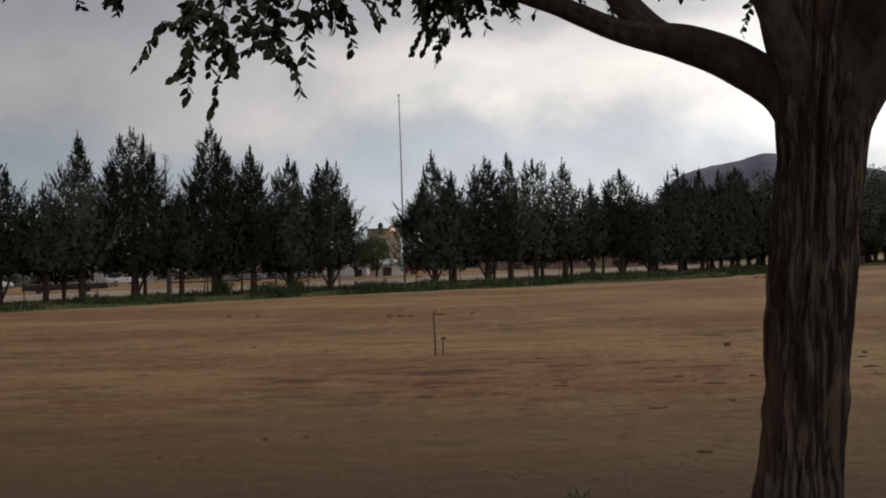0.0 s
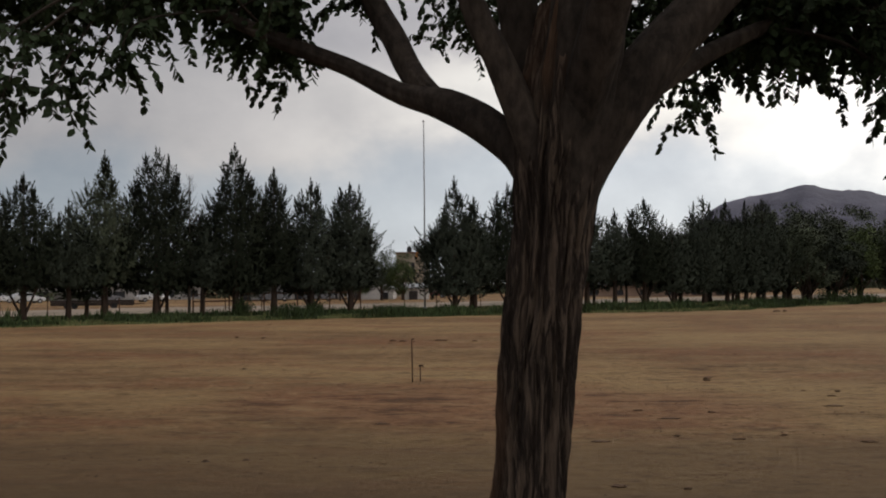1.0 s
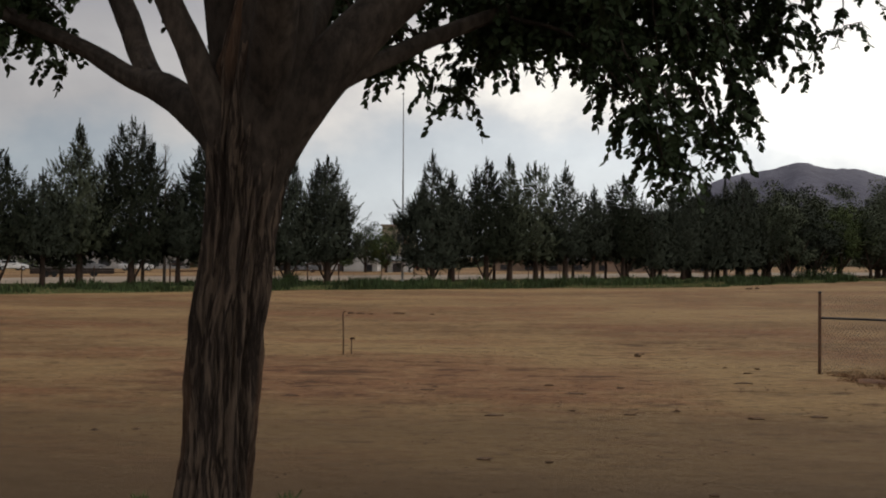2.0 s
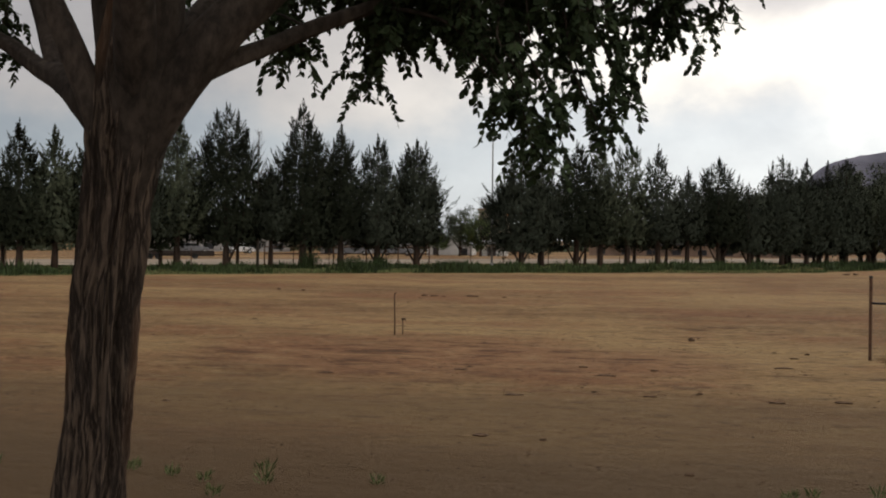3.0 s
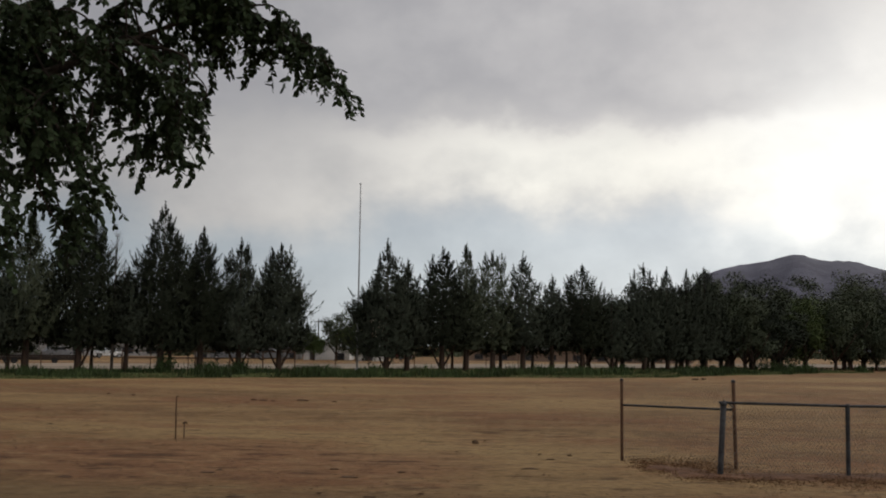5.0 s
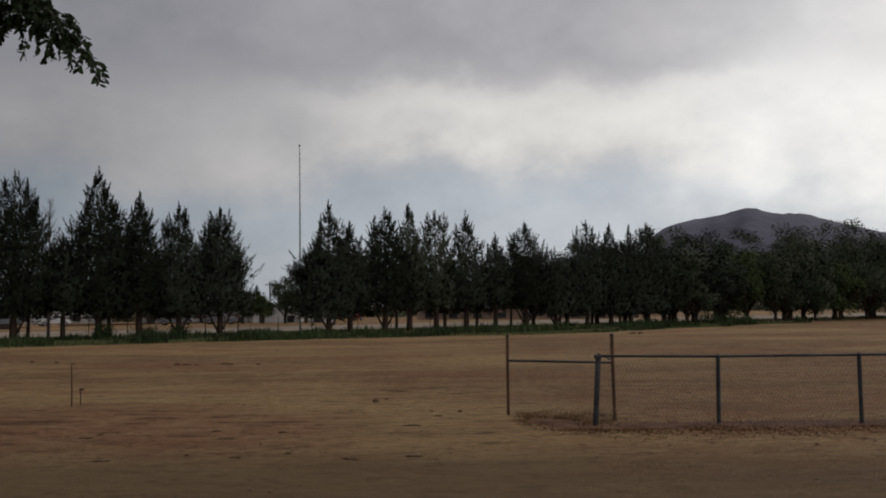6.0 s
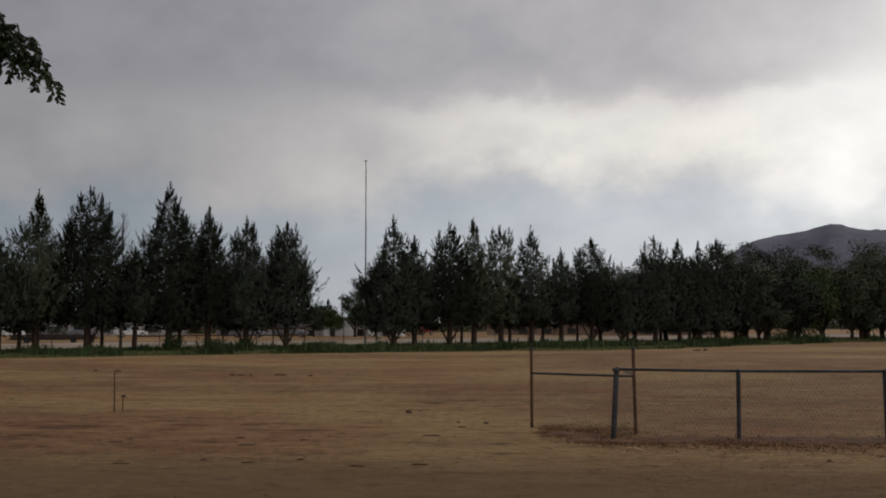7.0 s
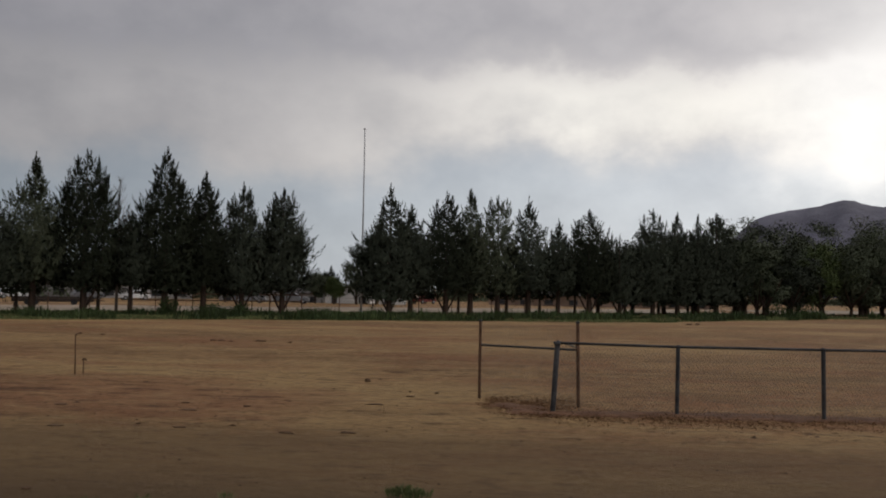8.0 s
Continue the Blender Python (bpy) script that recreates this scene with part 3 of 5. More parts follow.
conifer(5.8, 93.0, 11.1, 2.3, 28, GREY, sparse=0.85, label="grey-green conifer with tiered upper limbs")
conifer(8.5, 95.6, 9.2, 1.8, 29, GREY, sparse=0.85, label="small grey-green conifer in the row")
conifer(11.4, 97.1, 10.25, 2.4, 30, tips=((-1.0, 0, 0.9),), fork=2, spire=0.6, label="dark conifer with a rounded top and forked trunk")
conifer(14.4, 99.9, 8.0, 2.6, 31, GREY, base=1.3, spire=0.45, fork=2, label="low rounded dark conifer")
conifer(17.8, 102.8, 10.9, 2.4, 32, GREY, base=1.3, tips=((-0.9, 0, 0.95), (0.6, 0, 0.93)), spire=0.8, label="grey-green conifer in a dense stand")
conifer(20.4, 104.8, 10.7, 2.2, 33, GREY, base=1.3, label="slender dark conifer in a dense stand")
conifer(22.6, 106.4, 10.6, 2.3, 34, GREY, base=1.3, label="grey-green conifer in a dense stand")
conifer(24.7, 108.0, 11.0, 2.6, 35, GREY, base=1.3, spire=0.8, label="dark conifer at the end of the row")
for i, s in enumerate((-47, -42, -36.5, -30.5, -24.3, -19.5, -3.4, 2.2, 6.2, 10.8, 15.8, 20.5, 26, 31)):
    p = row_point(s, 3.0 + 1.2 * math.sin(i * 2.1))
    conifer(p.x, p.y, (6.4 if s < -15 else 5.6) + 1.0 * math.sin(i * 1.7), 2.1, 60 + i, (M_CONIFER, GREY, M_CONIFER)[i % 3], spire=0.6, sparse=0.6, base=1.7, label="lower dark conifer standing behind the row")

# bare dead top in the row
t = thing("dead_tree", (-23.6, 70.8, 0), "bare grey dead tree standing among conifers", "tree")
rng = np.random.RandomState(5)
shapes = [tube([(0, 0, -0.1), (0.05, 0, 4), (0, 0.05, 8), (0.05, 0, 10.2)], [0.12, 0.085, 0.035, 0.008], 7)]
for k in range(90):
    z, a = rng.uniform(4.5, 10.0), rng.uniform(0, 6.28)
    ln = 0.25 + (10.2 - z) * 0.2
    shapes.append(tube([(0, 0, z), (ln * 0.5 * math.cos(a), ln * 0.5 * math.sin(a), z + ln * 0.55), (ln * math.cos(a), ln * math.sin(a), z + ln * 1.3)], [0.016, 0.010, 0.004], 4))
piece("trunk", *join(shapes), M_DEADWOOD, t, "", True)

# stand of rounder trees past the end of the row
for i, (x, y, h, r, m, tr) in enumerate((
    (27.6, 111.0, 10.0, 2.9, M_BROAD, 2), (31.0, 113.5, 9.7, 3.0, GREY, 2), (34.0, 118.0, 9.9, 3.1, M_BROAD, 1), (37.0, 116.0, 7.6, 2.9, M_BROAD_LIGHT, 1),
    (38.5, 121.5, 10.6, 3.3, M_BROAD, 1), (42.5, 119.5, 10.2, 3.4, M_BROAD, 2), (46.0, 124.5, 11.0, 3.7, M_BROAD, 1), (49.0, 120.5, 7.0, 2.8, M_BROAD_LIGHT, 1),
    (50.5, 127.0, 13.0, 4.0, M_BROAD, 1), (55.5, 128.5, 11.8, 3.8, M_BROAD, 2), (58.5, 125.0, 8.0, 3.2, M_BROAD_LIGHT, 1), (61.0, 133.0, 11.4, 3.9, M_BROAD, 1),
    (66.5, 136.0, 11.0, 4.0, M_BROAD, 1), (72.0, 139.0, 11.5, 4.2, M_BROAD, 2), (78.0, 143.0, 11.0, 4.2, M_BROAD, 1),
    (29.5, 109.5, 7.2, 2.6, M_BROAD, 2), (33.0, 111.5, 6.6, 2.6, GREY, 1), (36.0, 123.0, 10.2, 3.4, M_BROAD, 1), (40.5, 117.0, 7.0, 2.8, M_BROAD, 1), (44.5, 127.0, 10.6, 3.4, M_BROAD, 1), (45.5, 118.5, 6.4, 2.6, M_BROAD, 1),
    (16.0, 107.0, 8.2, 2.7, GREY, 1), (19.5, 109.5, 9.0, 2.8, M_BROAD, 1), (22.5, 112.0, 9.2, 2.9, GREY, 2), (25.5, 114.0, 9.4, 3.0, M_BROAD, 1), (12.5, 104.5, 7.4, 2.5, GREY, 1), (28.0, 117.0, 9.6, 3.1, M_BROAD, 1),
    (53.0, 123.0, 7.4, 3.0, M_BROAD, 1), (53.0, 132.0, 12.0, 3.8, M_BROAD, 1), (63.0, 128.0, 7.6, 3.2, M_BROAD, 1), (58.0, 135.0, 11.4, 3.6, M_BROAD, 1))):
    broadleaf(x, y, h * (1.07 if x < 44 else 1.0), r * 1.2, 200 + i, m, base=0.8, leaf=0.20, trunks=tr, label="lighter green round-crowned tree in a stand" if m is M_BROAD_LIGHT else "dark green round-crowned tree in a dense stand", group="stand of round trees past the row")

# trees beyond the road
for i, (x, y, h, r, m) in enumerate(((-22.8, 136.0, 3.6, 1.7, M_BROAD_LIGHT), (-25.4, 136.0, 4.4, 1.7, M_BROAD), (-16.9, 136.0, 6.6, 2.6, M_BROAD_LIGHT), (-19.9, 137.0, 7.2, 2.8, M_BROAD), (-38.0, 135.0, 4.5, 2.8, M_BROAD))):
    broadleaf(x, y, h, r, 300 + i, m, base=0.8, label="small leafy tree beyond the sandy road", group="trees beyond the road", count=7000)
for i, (x, y, h, r) in enumerate(((-28.6, 158, 6.0, 1.7), (-31.5, 165, 5.4, 1.8), (-26.4, 168, 5.0, 1.6), (-35.5, 170, 5.8, 1.9), (-24.0, 172, 4.6, 1.5))):
    tr = conifer(x, y, h, r, 90 + i, label="small far conifer among buildings", base=0.6)
    tr["group"] = "far conifers"

# hedge line that closes the view beyond the road
rng = np.random.RandomState(77)
n = 26000
s = rng.uniform(-190, 220, n)
hh = np.array([1.5 + 1.3 * noise.noise((q * 0.09, 0, 5.0)) + 0.6 * noise.noise((q * 0.4, 0, 2.0)) for q in s])
o = 96 + rng.uniform(-4, 4, n)
P = np.array((0, ROW_A, 0)) + np.outer(s, ROW_U) + np.outer(o, ROW_N)
P[:, 2] = rng.rand(n) * np.maximum(hh, 0.5)
v, f = blades(P, rng.normal(size=(n, 3)) + np.array((0, 0, 0.6)), rng.uniform(0.4, 0.9, n), rng.uniform(0.12, 0.3, n), rng, False)
tagged(quick("far_scrub", v, f, M_BROAD), "dark line of far scrub beyond the road", "shrubs", kind="stuff")

# ---- grass strip below the conifers ----
rng = np.random.RandomState(21)


def strip(name, n, s0, s1, o0, o1, h0, h1, w, mat, label, clump=0.25, seedz=1.0, patchy=0.0):
    s = rng.uniform(s0, s1, n)
    edge = np.array([2.0 * noise.noise((q * 0.06, 0, seedz)) + 1.0 * noise.noise((q * 0.35, 1.0, seedz)) for q in s]) - 0.25 * np.clip(s + 24, 0, 22) + 0.25 * np.clip(s - 8, 0, 30)
    o = o0 + edge + (o1 - o0 - edge) * rng.rand(n) ** 1.2
    if patchy:
        ok = np.array([noise.noise((a * 0.16, b_ * 0.35, 6.0 + seedz)) + 0.35 * noise.noise((a * 0.7, b_ * 0.7, 2.0)) > patchy for a, b_ in zip(s, o)])
        s, o = s[ok], o[ok]
        n = len(s)
    P = np.array((0, ROW_A, 0)) + np.outer(s, ROW_U) + np.outer(o, ROW_N)
    tall = np.array([1 + clump * 2 * noise.noise((p[0] * 0.5, p[1] * 0.5, 9.0)) for p in P])
    P[:, 2] = -0.03
    D = np.array((0, 0, 1.0)) + rng.normal(size=(n, 3)) * 0.32
    v, f = blades(P, D, rng.uniform(h0, h1, n) * np.maximum(tall, 0.35), np.full(n, w) * rng.uniform(0.6, 1.5, n), rng, False)
    return tagged(quick(name, v, f, mat), label, "grass", kind="stuff")


strip("grass", 95000, -62, 44, -12.5, 8.5, 0.05, 0.17, 0.035, M_GRASS, "green grass strip below the conifer row")
strip("tall_weeds", 62000, -62, 44, -12.5, -1.5, 0.2, 0.62, 0.045, M_WEED, "dark green tall weeds in patches along the field edge", 0.7, 1.0, 0.14)
strip("verge_grass", 6000, 38, 120, -6, 6, 0.12, 0.32, 0.05, M_WEED, "sparse low green verge below round trees", 0.5, 5.0, -0.1)


def shrub(x, y, h, r, seed):
    r_ = np.random.RandomState(seed)
    n = 900
    d = r_.normal(size=(n, 3))
    d /= np.linalg.norm(d, axis=1, keepdims=True)
    P = r_.normal(size=(n, 3)) * np.array((r * 0.45, r * 0.45, h * 0.26)) + np.array((0, 0, h * 0.35))
    P[:, 2] = np.maximum(P[:, 2], 0)
    t = thing("shrub", (x, y, 0), "low dark green shrub in the grass strip", "shrub", "shrubs below the row")
    v, f = blades(P, d + np.array((0, 0, 0.6)), r_.uniform(0.14, 0.34, n), r_.uniform(0.012, 0.03, n), r_)
    quick("foliage", v, f, M_WEED, t)
    piece("stem", *tube([(0, 0, -0.1), (0.03, 0, h * 0.3), (0, 0.04, h * 0.7)], [0.05, 0.04, 0.015], 6), M_TRUNK, t)


for i, (s, o, h, r) in enumerate(((-26.5, -2.0, 1.3, 0.8), (-23.6, -3.0, 0.9, 1.2), (-21.2, -3.0, 0.9, 0.9), (-17.0, -5.5, 0.6, 1.1), (36, -4, 1.3, 1.6), (38.5, -5, 1.0, 1.4))):
    p = row_point(s, o)
    shrub(p.x, p.y, h, r, 400 + i)

# ---- wire fence in the grass, with thin steel posts ----
wire_fence = thing("wire_fence", (0, ROW_A, 0), "thin steel-post wire fence running through the grass", "fence", rz=math.degrees(math.atan2(ROW_U.y, ROW_U.x)))
post_me = mesh_of("fence_post", *tube([(0, 0, -0.3), (0, 0, 1.0), (0, 0, 1.45)], [0.035, 0.034, 0.032], 6), M_RUST)
for k in range(30):
    q = new("fence_post", post_me)
    q.parent = wire_fence
    q.location = (-66 + k * 3.9 + 0.5 * math.sin(k * 3.3), 1.6, 0)
for z in (0.4, 0.75, 1.1, 1.35):
    piece("wire", *tube([(-66, 1.6, z), (-10, 1.6, z - 0.02), (48, 1.6, z)], [0.007] * 3, 4), M_WIRE, wire_fence)

rail_fence = thing("rail_fence", row_point(-19, 7.5), "dark rusted pipe rail fence beside the road", "fence", rz=math.degrees(math.atan2(ROW_U.y, ROW_U.x)))
pipe_me = mesh_of("rail_post", *tube([(0, 0, -0.3), (0, 0, 1.55)], [0.06, 0.06], 8), M_RUST)
for k in range(6):
    q = new("rail_post", pipe_me)
    q.parent = rail_fence
    q.location = (-8 + k * 3.0, 0, 0)
for z in (1.5, 0.95):
    piece("rail", *tube([(-8, 0, z), (7, 0, z)], [0.05, 0.05], 8), M_RUST, rail_fence)

# ---- flagpole ----
t = thing("flagpole", (-8.15, 85.2, 0), "tall thin grey metal flagpole without a flag", "flagpole")
piece("pole", *tube([(0, 0, -0.2), (0, 0, 5), (0.02, 0, 10), (0.0, 0, 15.95)], [0.09, 0.08, 0.06, 0.035], 10), M_POLE, t, "", True)
bm = bmesh.new()
bmesh.ops.create_uvsphere(bm, u_segments=12, v_segments=8, radius=0.10)
bmesh.ops.translate(bm, verts=bm.verts, vec=(0, 0, 16.03))
part("ball", bm, M_POLE, t)
piece("rope", *tube([(0.10, 0, 1.2), (0.07, 0, 8), (0.05, 0, 15.75)], [0.008] * 3, 4), M_WIRE, t)
piece("collar", *tube([(0, 0, 0), (0, 0, 0.25), (0, 0, 0.3)], [0.16, 0.15, 0.10], 12), M_POLE, t)

# ---- the near elm ----
elm = thing("elm_tree", (0, 0, 0), "large elm with furrowed bark and drooping leafy twigs", "tree")
TRUNK_LINE = [(1.32, 4.02, -0.15), (1.34, 4.02, 0.3), (1.37, 4.02, 0.9), (1.41, 4.02, 1.3), (1.455, 4.02, 1.9), (1.515, 4.03, 2.45), (1.555, 4.03, 2.75), (1.60, 4.03, 3.05), (1.64, 4.04, 3.4)]
TRUNK_RAD = [0.26, 0.205, 0.176, 0.158, 0.145, 0.156, 0.188, 0.200, 0.14]


def bark_tube(points, radii, seg, rows, ridge_amp, folds, seed):
    """A trunk with long wandering ridges and furrows."""
    n_ctrl = len(points)
    pts = curve(points, rows)
    rad = np.interp(np.linspace(0, n_ctrl - 1, len(pts)), range(n_ctrl), radii)
    verts, faces = [], []
    side = Vector((1, 0, 0))
    run = 0.0
    for i, p in enumerate(pts):
        d = (pts[min(i + 1, len(pts) - 1)] - pts[max(i - 1, 0)]).normalized()
        side = (side - d * side.dot(d)).normalized()
        up = d.cross(side)
        if i:
            run += (p - pts[i - 1]).length
        for k in range(seg):
            a = 2 * math.pi * k / seg
            wa = a + 0.22 * noise.noise((math.cos(a) * 1.4, math.sin(a) * 1.4, run * 1.1 + seed)) + 0.10 * noise.noise((math.cos(a) * 3, math.sin(a) * 3, run * 3.1 + seed))
            c, s = math.cos(wa) * folds / 6.28, math.sin(wa) * folds / 6.28
            r1 = 1 - abs(noise.noise((c * 1.0, s * 1.0, run * 0.75 + seed))) * 2.4
            r2 = 1 - abs(noise.noise((c * 2.3, s * 2.3, run * 1.9 + seed + 9))) * 2.2
            r3 = noise.noise((c * 5.5, s * 5.5, run * 9.0 + seed))
            lump = noise.noise((math.cos(a) * 0.9, math.sin(a) * 0.9, run * 1.6 + seed + 4))
            r = rad[i] * (1 + 0.06 * lump) - ridge_amp * (0.95 * max(r1, -0.6) + 0.55 * max(r2, -0.6)) + ridge_amp * 0.30 * r3 + ridge_amp * 0.5
            verts.append(p + (side * math.cos(a) + up * math.sin(a)) * r)
    for i in range(len(pts) - 1):
        for k in range(seg):
            a, b = i * seg + k, i * seg + (k + 1) % seg
            faces.append((a, b, b + seg, a + seg))
    return verts, faces


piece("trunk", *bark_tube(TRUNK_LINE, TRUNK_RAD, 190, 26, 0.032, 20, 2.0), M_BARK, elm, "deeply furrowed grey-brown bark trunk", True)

BOUGHS = [
    # lower left limb to its fork, then the long low branch
    ([(1.515, 4.03, 2.40), (1.43, 4.06, 2.705), (1.26, 4.15, 2.885), (1.055, 4.30, 3.015), (0.80, 4.46, 3.12), (0.55, 4.56, 3.265), (0.28, 4.62, 3.385), (0.0, 4.68, 3.515), (-0.3, 4.73, 3.66), (-1.1, 4.9, 3.98), (-1.9, 4.9, 4.2)], [0.085, 0.090, 0.086, 0.079, 0.053, 0.046, 0.041, 0.036, 0.03, 0.021, 0.010]),
    # its upper fork
    ([(1.14, 4.24, 2.97), (0.98, 4.37, 3.07), (0.86, 4.5, 3.22), (0.77, 4.58, 3.40), (0.66, 4.65, 3.6), (0.42, 4.7, 4.1), (0.1, 4.6, 4.9), (-0.1, 4.4, 5.6)], [0.04, 0.058, 0.063, 0.06, 0.056, 0.048, 0.03, 0.014]),
    # slender upright limb in front
    ([(1.53, 4.00, 2.45), (1.45, 3.95, 2.78), (1.37, 3.93, 2.99), (1.30, 3.92, 3.16), (1.20, 3.91, 3.38), (1.02, 3.8, 3.95), (0.85, 3.5, 4.9)], [0.06, 0.076, 0.066, 0.060, 0.056, 0.042, 0.018]),
    # dark upright behind it
    ([(1.55, 4.05, 2.5), (1.47, 4.12, 2.9), (1.42, 4.15, 3.2), (1.36, 4.16, 3.6), (1.2, 4.3, 4.4), (1.1, 4.5, 5.4)], [0.08, 0.10, 0.095, 0.085, 0.06, 0.025]),
    # main leader
    ([(1.58, 4.03, 2.5), (1.62, 4.02, 2.9), (1.68, 4.0, 3.3), (1.72, 4.0, 3.8), (1.8, 4.1, 4.8), (1.8, 4.2, 6.2)], [0.12, 0.19, 0.17, 0.13, 0.08, 0.03]),
    # heavy right limb
    ([(1.54, 4.03, 2.25), (1.62, 4.02, 2.60), (1.76, 4.02, 2.88), (1.93, 4.06, 3.11), (2.15, 4.15, 3.36), (2.55, 4.3, 3.75), (3.1, 4.5, 4.3), (3.9, 4.7, 5.0)], [0.09, 0.112, 0.125, 0.122, 0.108, 0.08, 0.055, 0.02]),
    # lower right branch
    ([(1.86, 4.05, 2.95), (1.98, 4.18, 3.06), (2.16, 4.40, 3.19), (2.36, 4.60, 3.33), (2.9, 5.0, 3.62), (3.5, 5.25, 3.85), (4.0, 5.5, 4.15), (4.4, 5.75, 4.4)], [0.05, 0.052, 0.046, 0.042, 0.034, 0.026, 0.016, 0.006]),
    # forward and back boughs
    ([(1.60, 4.0, 2.75), (1.70, 3.82, 3.10), (1.80, 3.6, 3.45), (1.95, 3.2, 3.9), (2.2, 2.5, 4.5), (2.4, 1.9, 4.9)], [0.09, 0.10, 0.085, 0.065, 0.045, 0.02]),
    ([(1.60, 4.08, 2.75), (1.66, 4.3, 3.1), (1.72, 4.7, 3.5), (1.8, 5.3, 3.9), (1.9, 6.2, 4.4), (2.0, 7.0, 4.7)], [0.09, 0.09, 0.075, 0.06, 0.04, 0.015]),
]
limb_points = []
for i, (pts, rad) in enumerate(BOUGHS):
    piece("limb", *bark_tube(pts, rad, 40, 10, 0.006, 9, 11.0 + i), M_LIMB, elm, "smooth dark branch", True)
    c = curve(pts, 6)
    limb_points += [p for p in c if p.z > 3.2]
# knot of a lost branch
bm = bmesh.new()
bmesh.ops.create_uvsphere(bm, u_segments=16, v_segments=10, radius=0.045)
for v in bm.verts:
    v.co *= 1 + 0.2 * noise.noise(v.co * 30)
bmesh.ops.translate(bm, verts=bm.verts, vec=(1.76, 3.80, 3.17))
part("knot", bm, M_LIMB, elm, "pale round branch knot")

rng = np.random.RandomState(8)
# ends of drooping branches; the last number is how far the leaves crowd
ENDS = [((2.30, 5.56, 3.06), 12), ((2.36, 5.5, 3.12), 12), ((0.0, 5.5, 3.34), 11), ((-0.84, 3.80, 2.98), 12), ((-0.72, 3.92, 2.98), 12), ((-0.95, 3.8, 3.05), 11), ((-0.60, 4.1, 3.12), 11), ((-0.45, 4.1, 3.18), 11),
        ((3.82, 5.0, 2.72), 13), ((3.78, 5.06, 2.80), 13), ((3.90, 5.02, 2.86), 13), ((3.72, 5.1, 2.92), 13), ((3.95, 5.1, 2.95), 13), ((3.37, 4.68, 2.88), 12), ((3.45, 4.72, 2.95), 12), ((3.55, 4.85, 2.74), 12), ((3.52, 4.75, 2.56), 13), ((3.46, 4.7, 2.66), 13), ((3.58, 4.8, 2.62), 12), ((4.10, 5.58, 3.30), 13), ((4.2, 5.5, 3.42), 13), ((4.0, 5.6, 3.38), 13), ((4.32, 5.5, 3.55), 12), ((4.36, 5.6, 3.30), 13), ((0.25, 4.75, 3.36), 10), ((0.1, 4.9, 3.40), 10), ((-0.15, 4.8, 3.46), 10),
        ((4.42, 5.05, 3.40), 12), ((5.22, 6.02, 3.87), 11), ((5.05, 6.0, 4.0), 11), ((4.85, 6.0, 4.08), 11), ((5.12, 6.1, 3.98), 11), ((2.1, 4.9, 3.20), 11), ((1.98, 4.8, 3.28), 11)]

# crowded parts of the crown: how many sprays, and the space that they fill
# the last two rows are unseen upper crown, added to shade leaves and trunk
ZONES = [(52, 2.2, 4.15, 4.2, 6.2, 3.48, 4.4), (20, 2.7, 3.9, 4.6, 5.6, 3.24, 3.5), (40, -1.7, 0.6, 4.2, 6.0, 3.76, 4.5), (14, -2.3, -1.1, 4.4, 5.6, 3.8, 4.3), (14, -2.3, -1.1, 4.6, 5.3, 3.55, 3.9), (12, 0.8, 1.5, 5.8, 6.8, 3.8, 4.2), (8, 0.7, 1.7, 5.4, 6.8, 3.85, 4.3), (14, 1.8, 2.8, 4.8, 6.0, 3.36, 3.75), (10, 4.1, 4.75, 5.4, 6.2, 4.15, 4.6), (11, -0.7, 0.45, 4.5, 5.2, 3.5, 3.85), (5, 4.0, 4.7, 5.2, 6.0, 4.05, 4.5), (18, -0.6, 3.6, 1.8, 3.4, 4.3, 5.2), (46, -1.0, 4.0, 2.4, 6.6, 4.6, 6.3),
         (70, -3.0, 6.0, 0.6, 3.8, 4.7, 6.8), (70, -2.6, 5.6, 3.8, 8.0, 5.4, 7.4)]
targets = list(ENDS)
for count, x0, x1, y0, y1, z0, z1 in ZONES:
    for k in range(count):
        targets.append(((rng.uniform(x0, x1), rng.uniform(y0, y1), rng.uniform(z0, z1)), 9))
twigs, LP, LD, LS = [], [], [], []
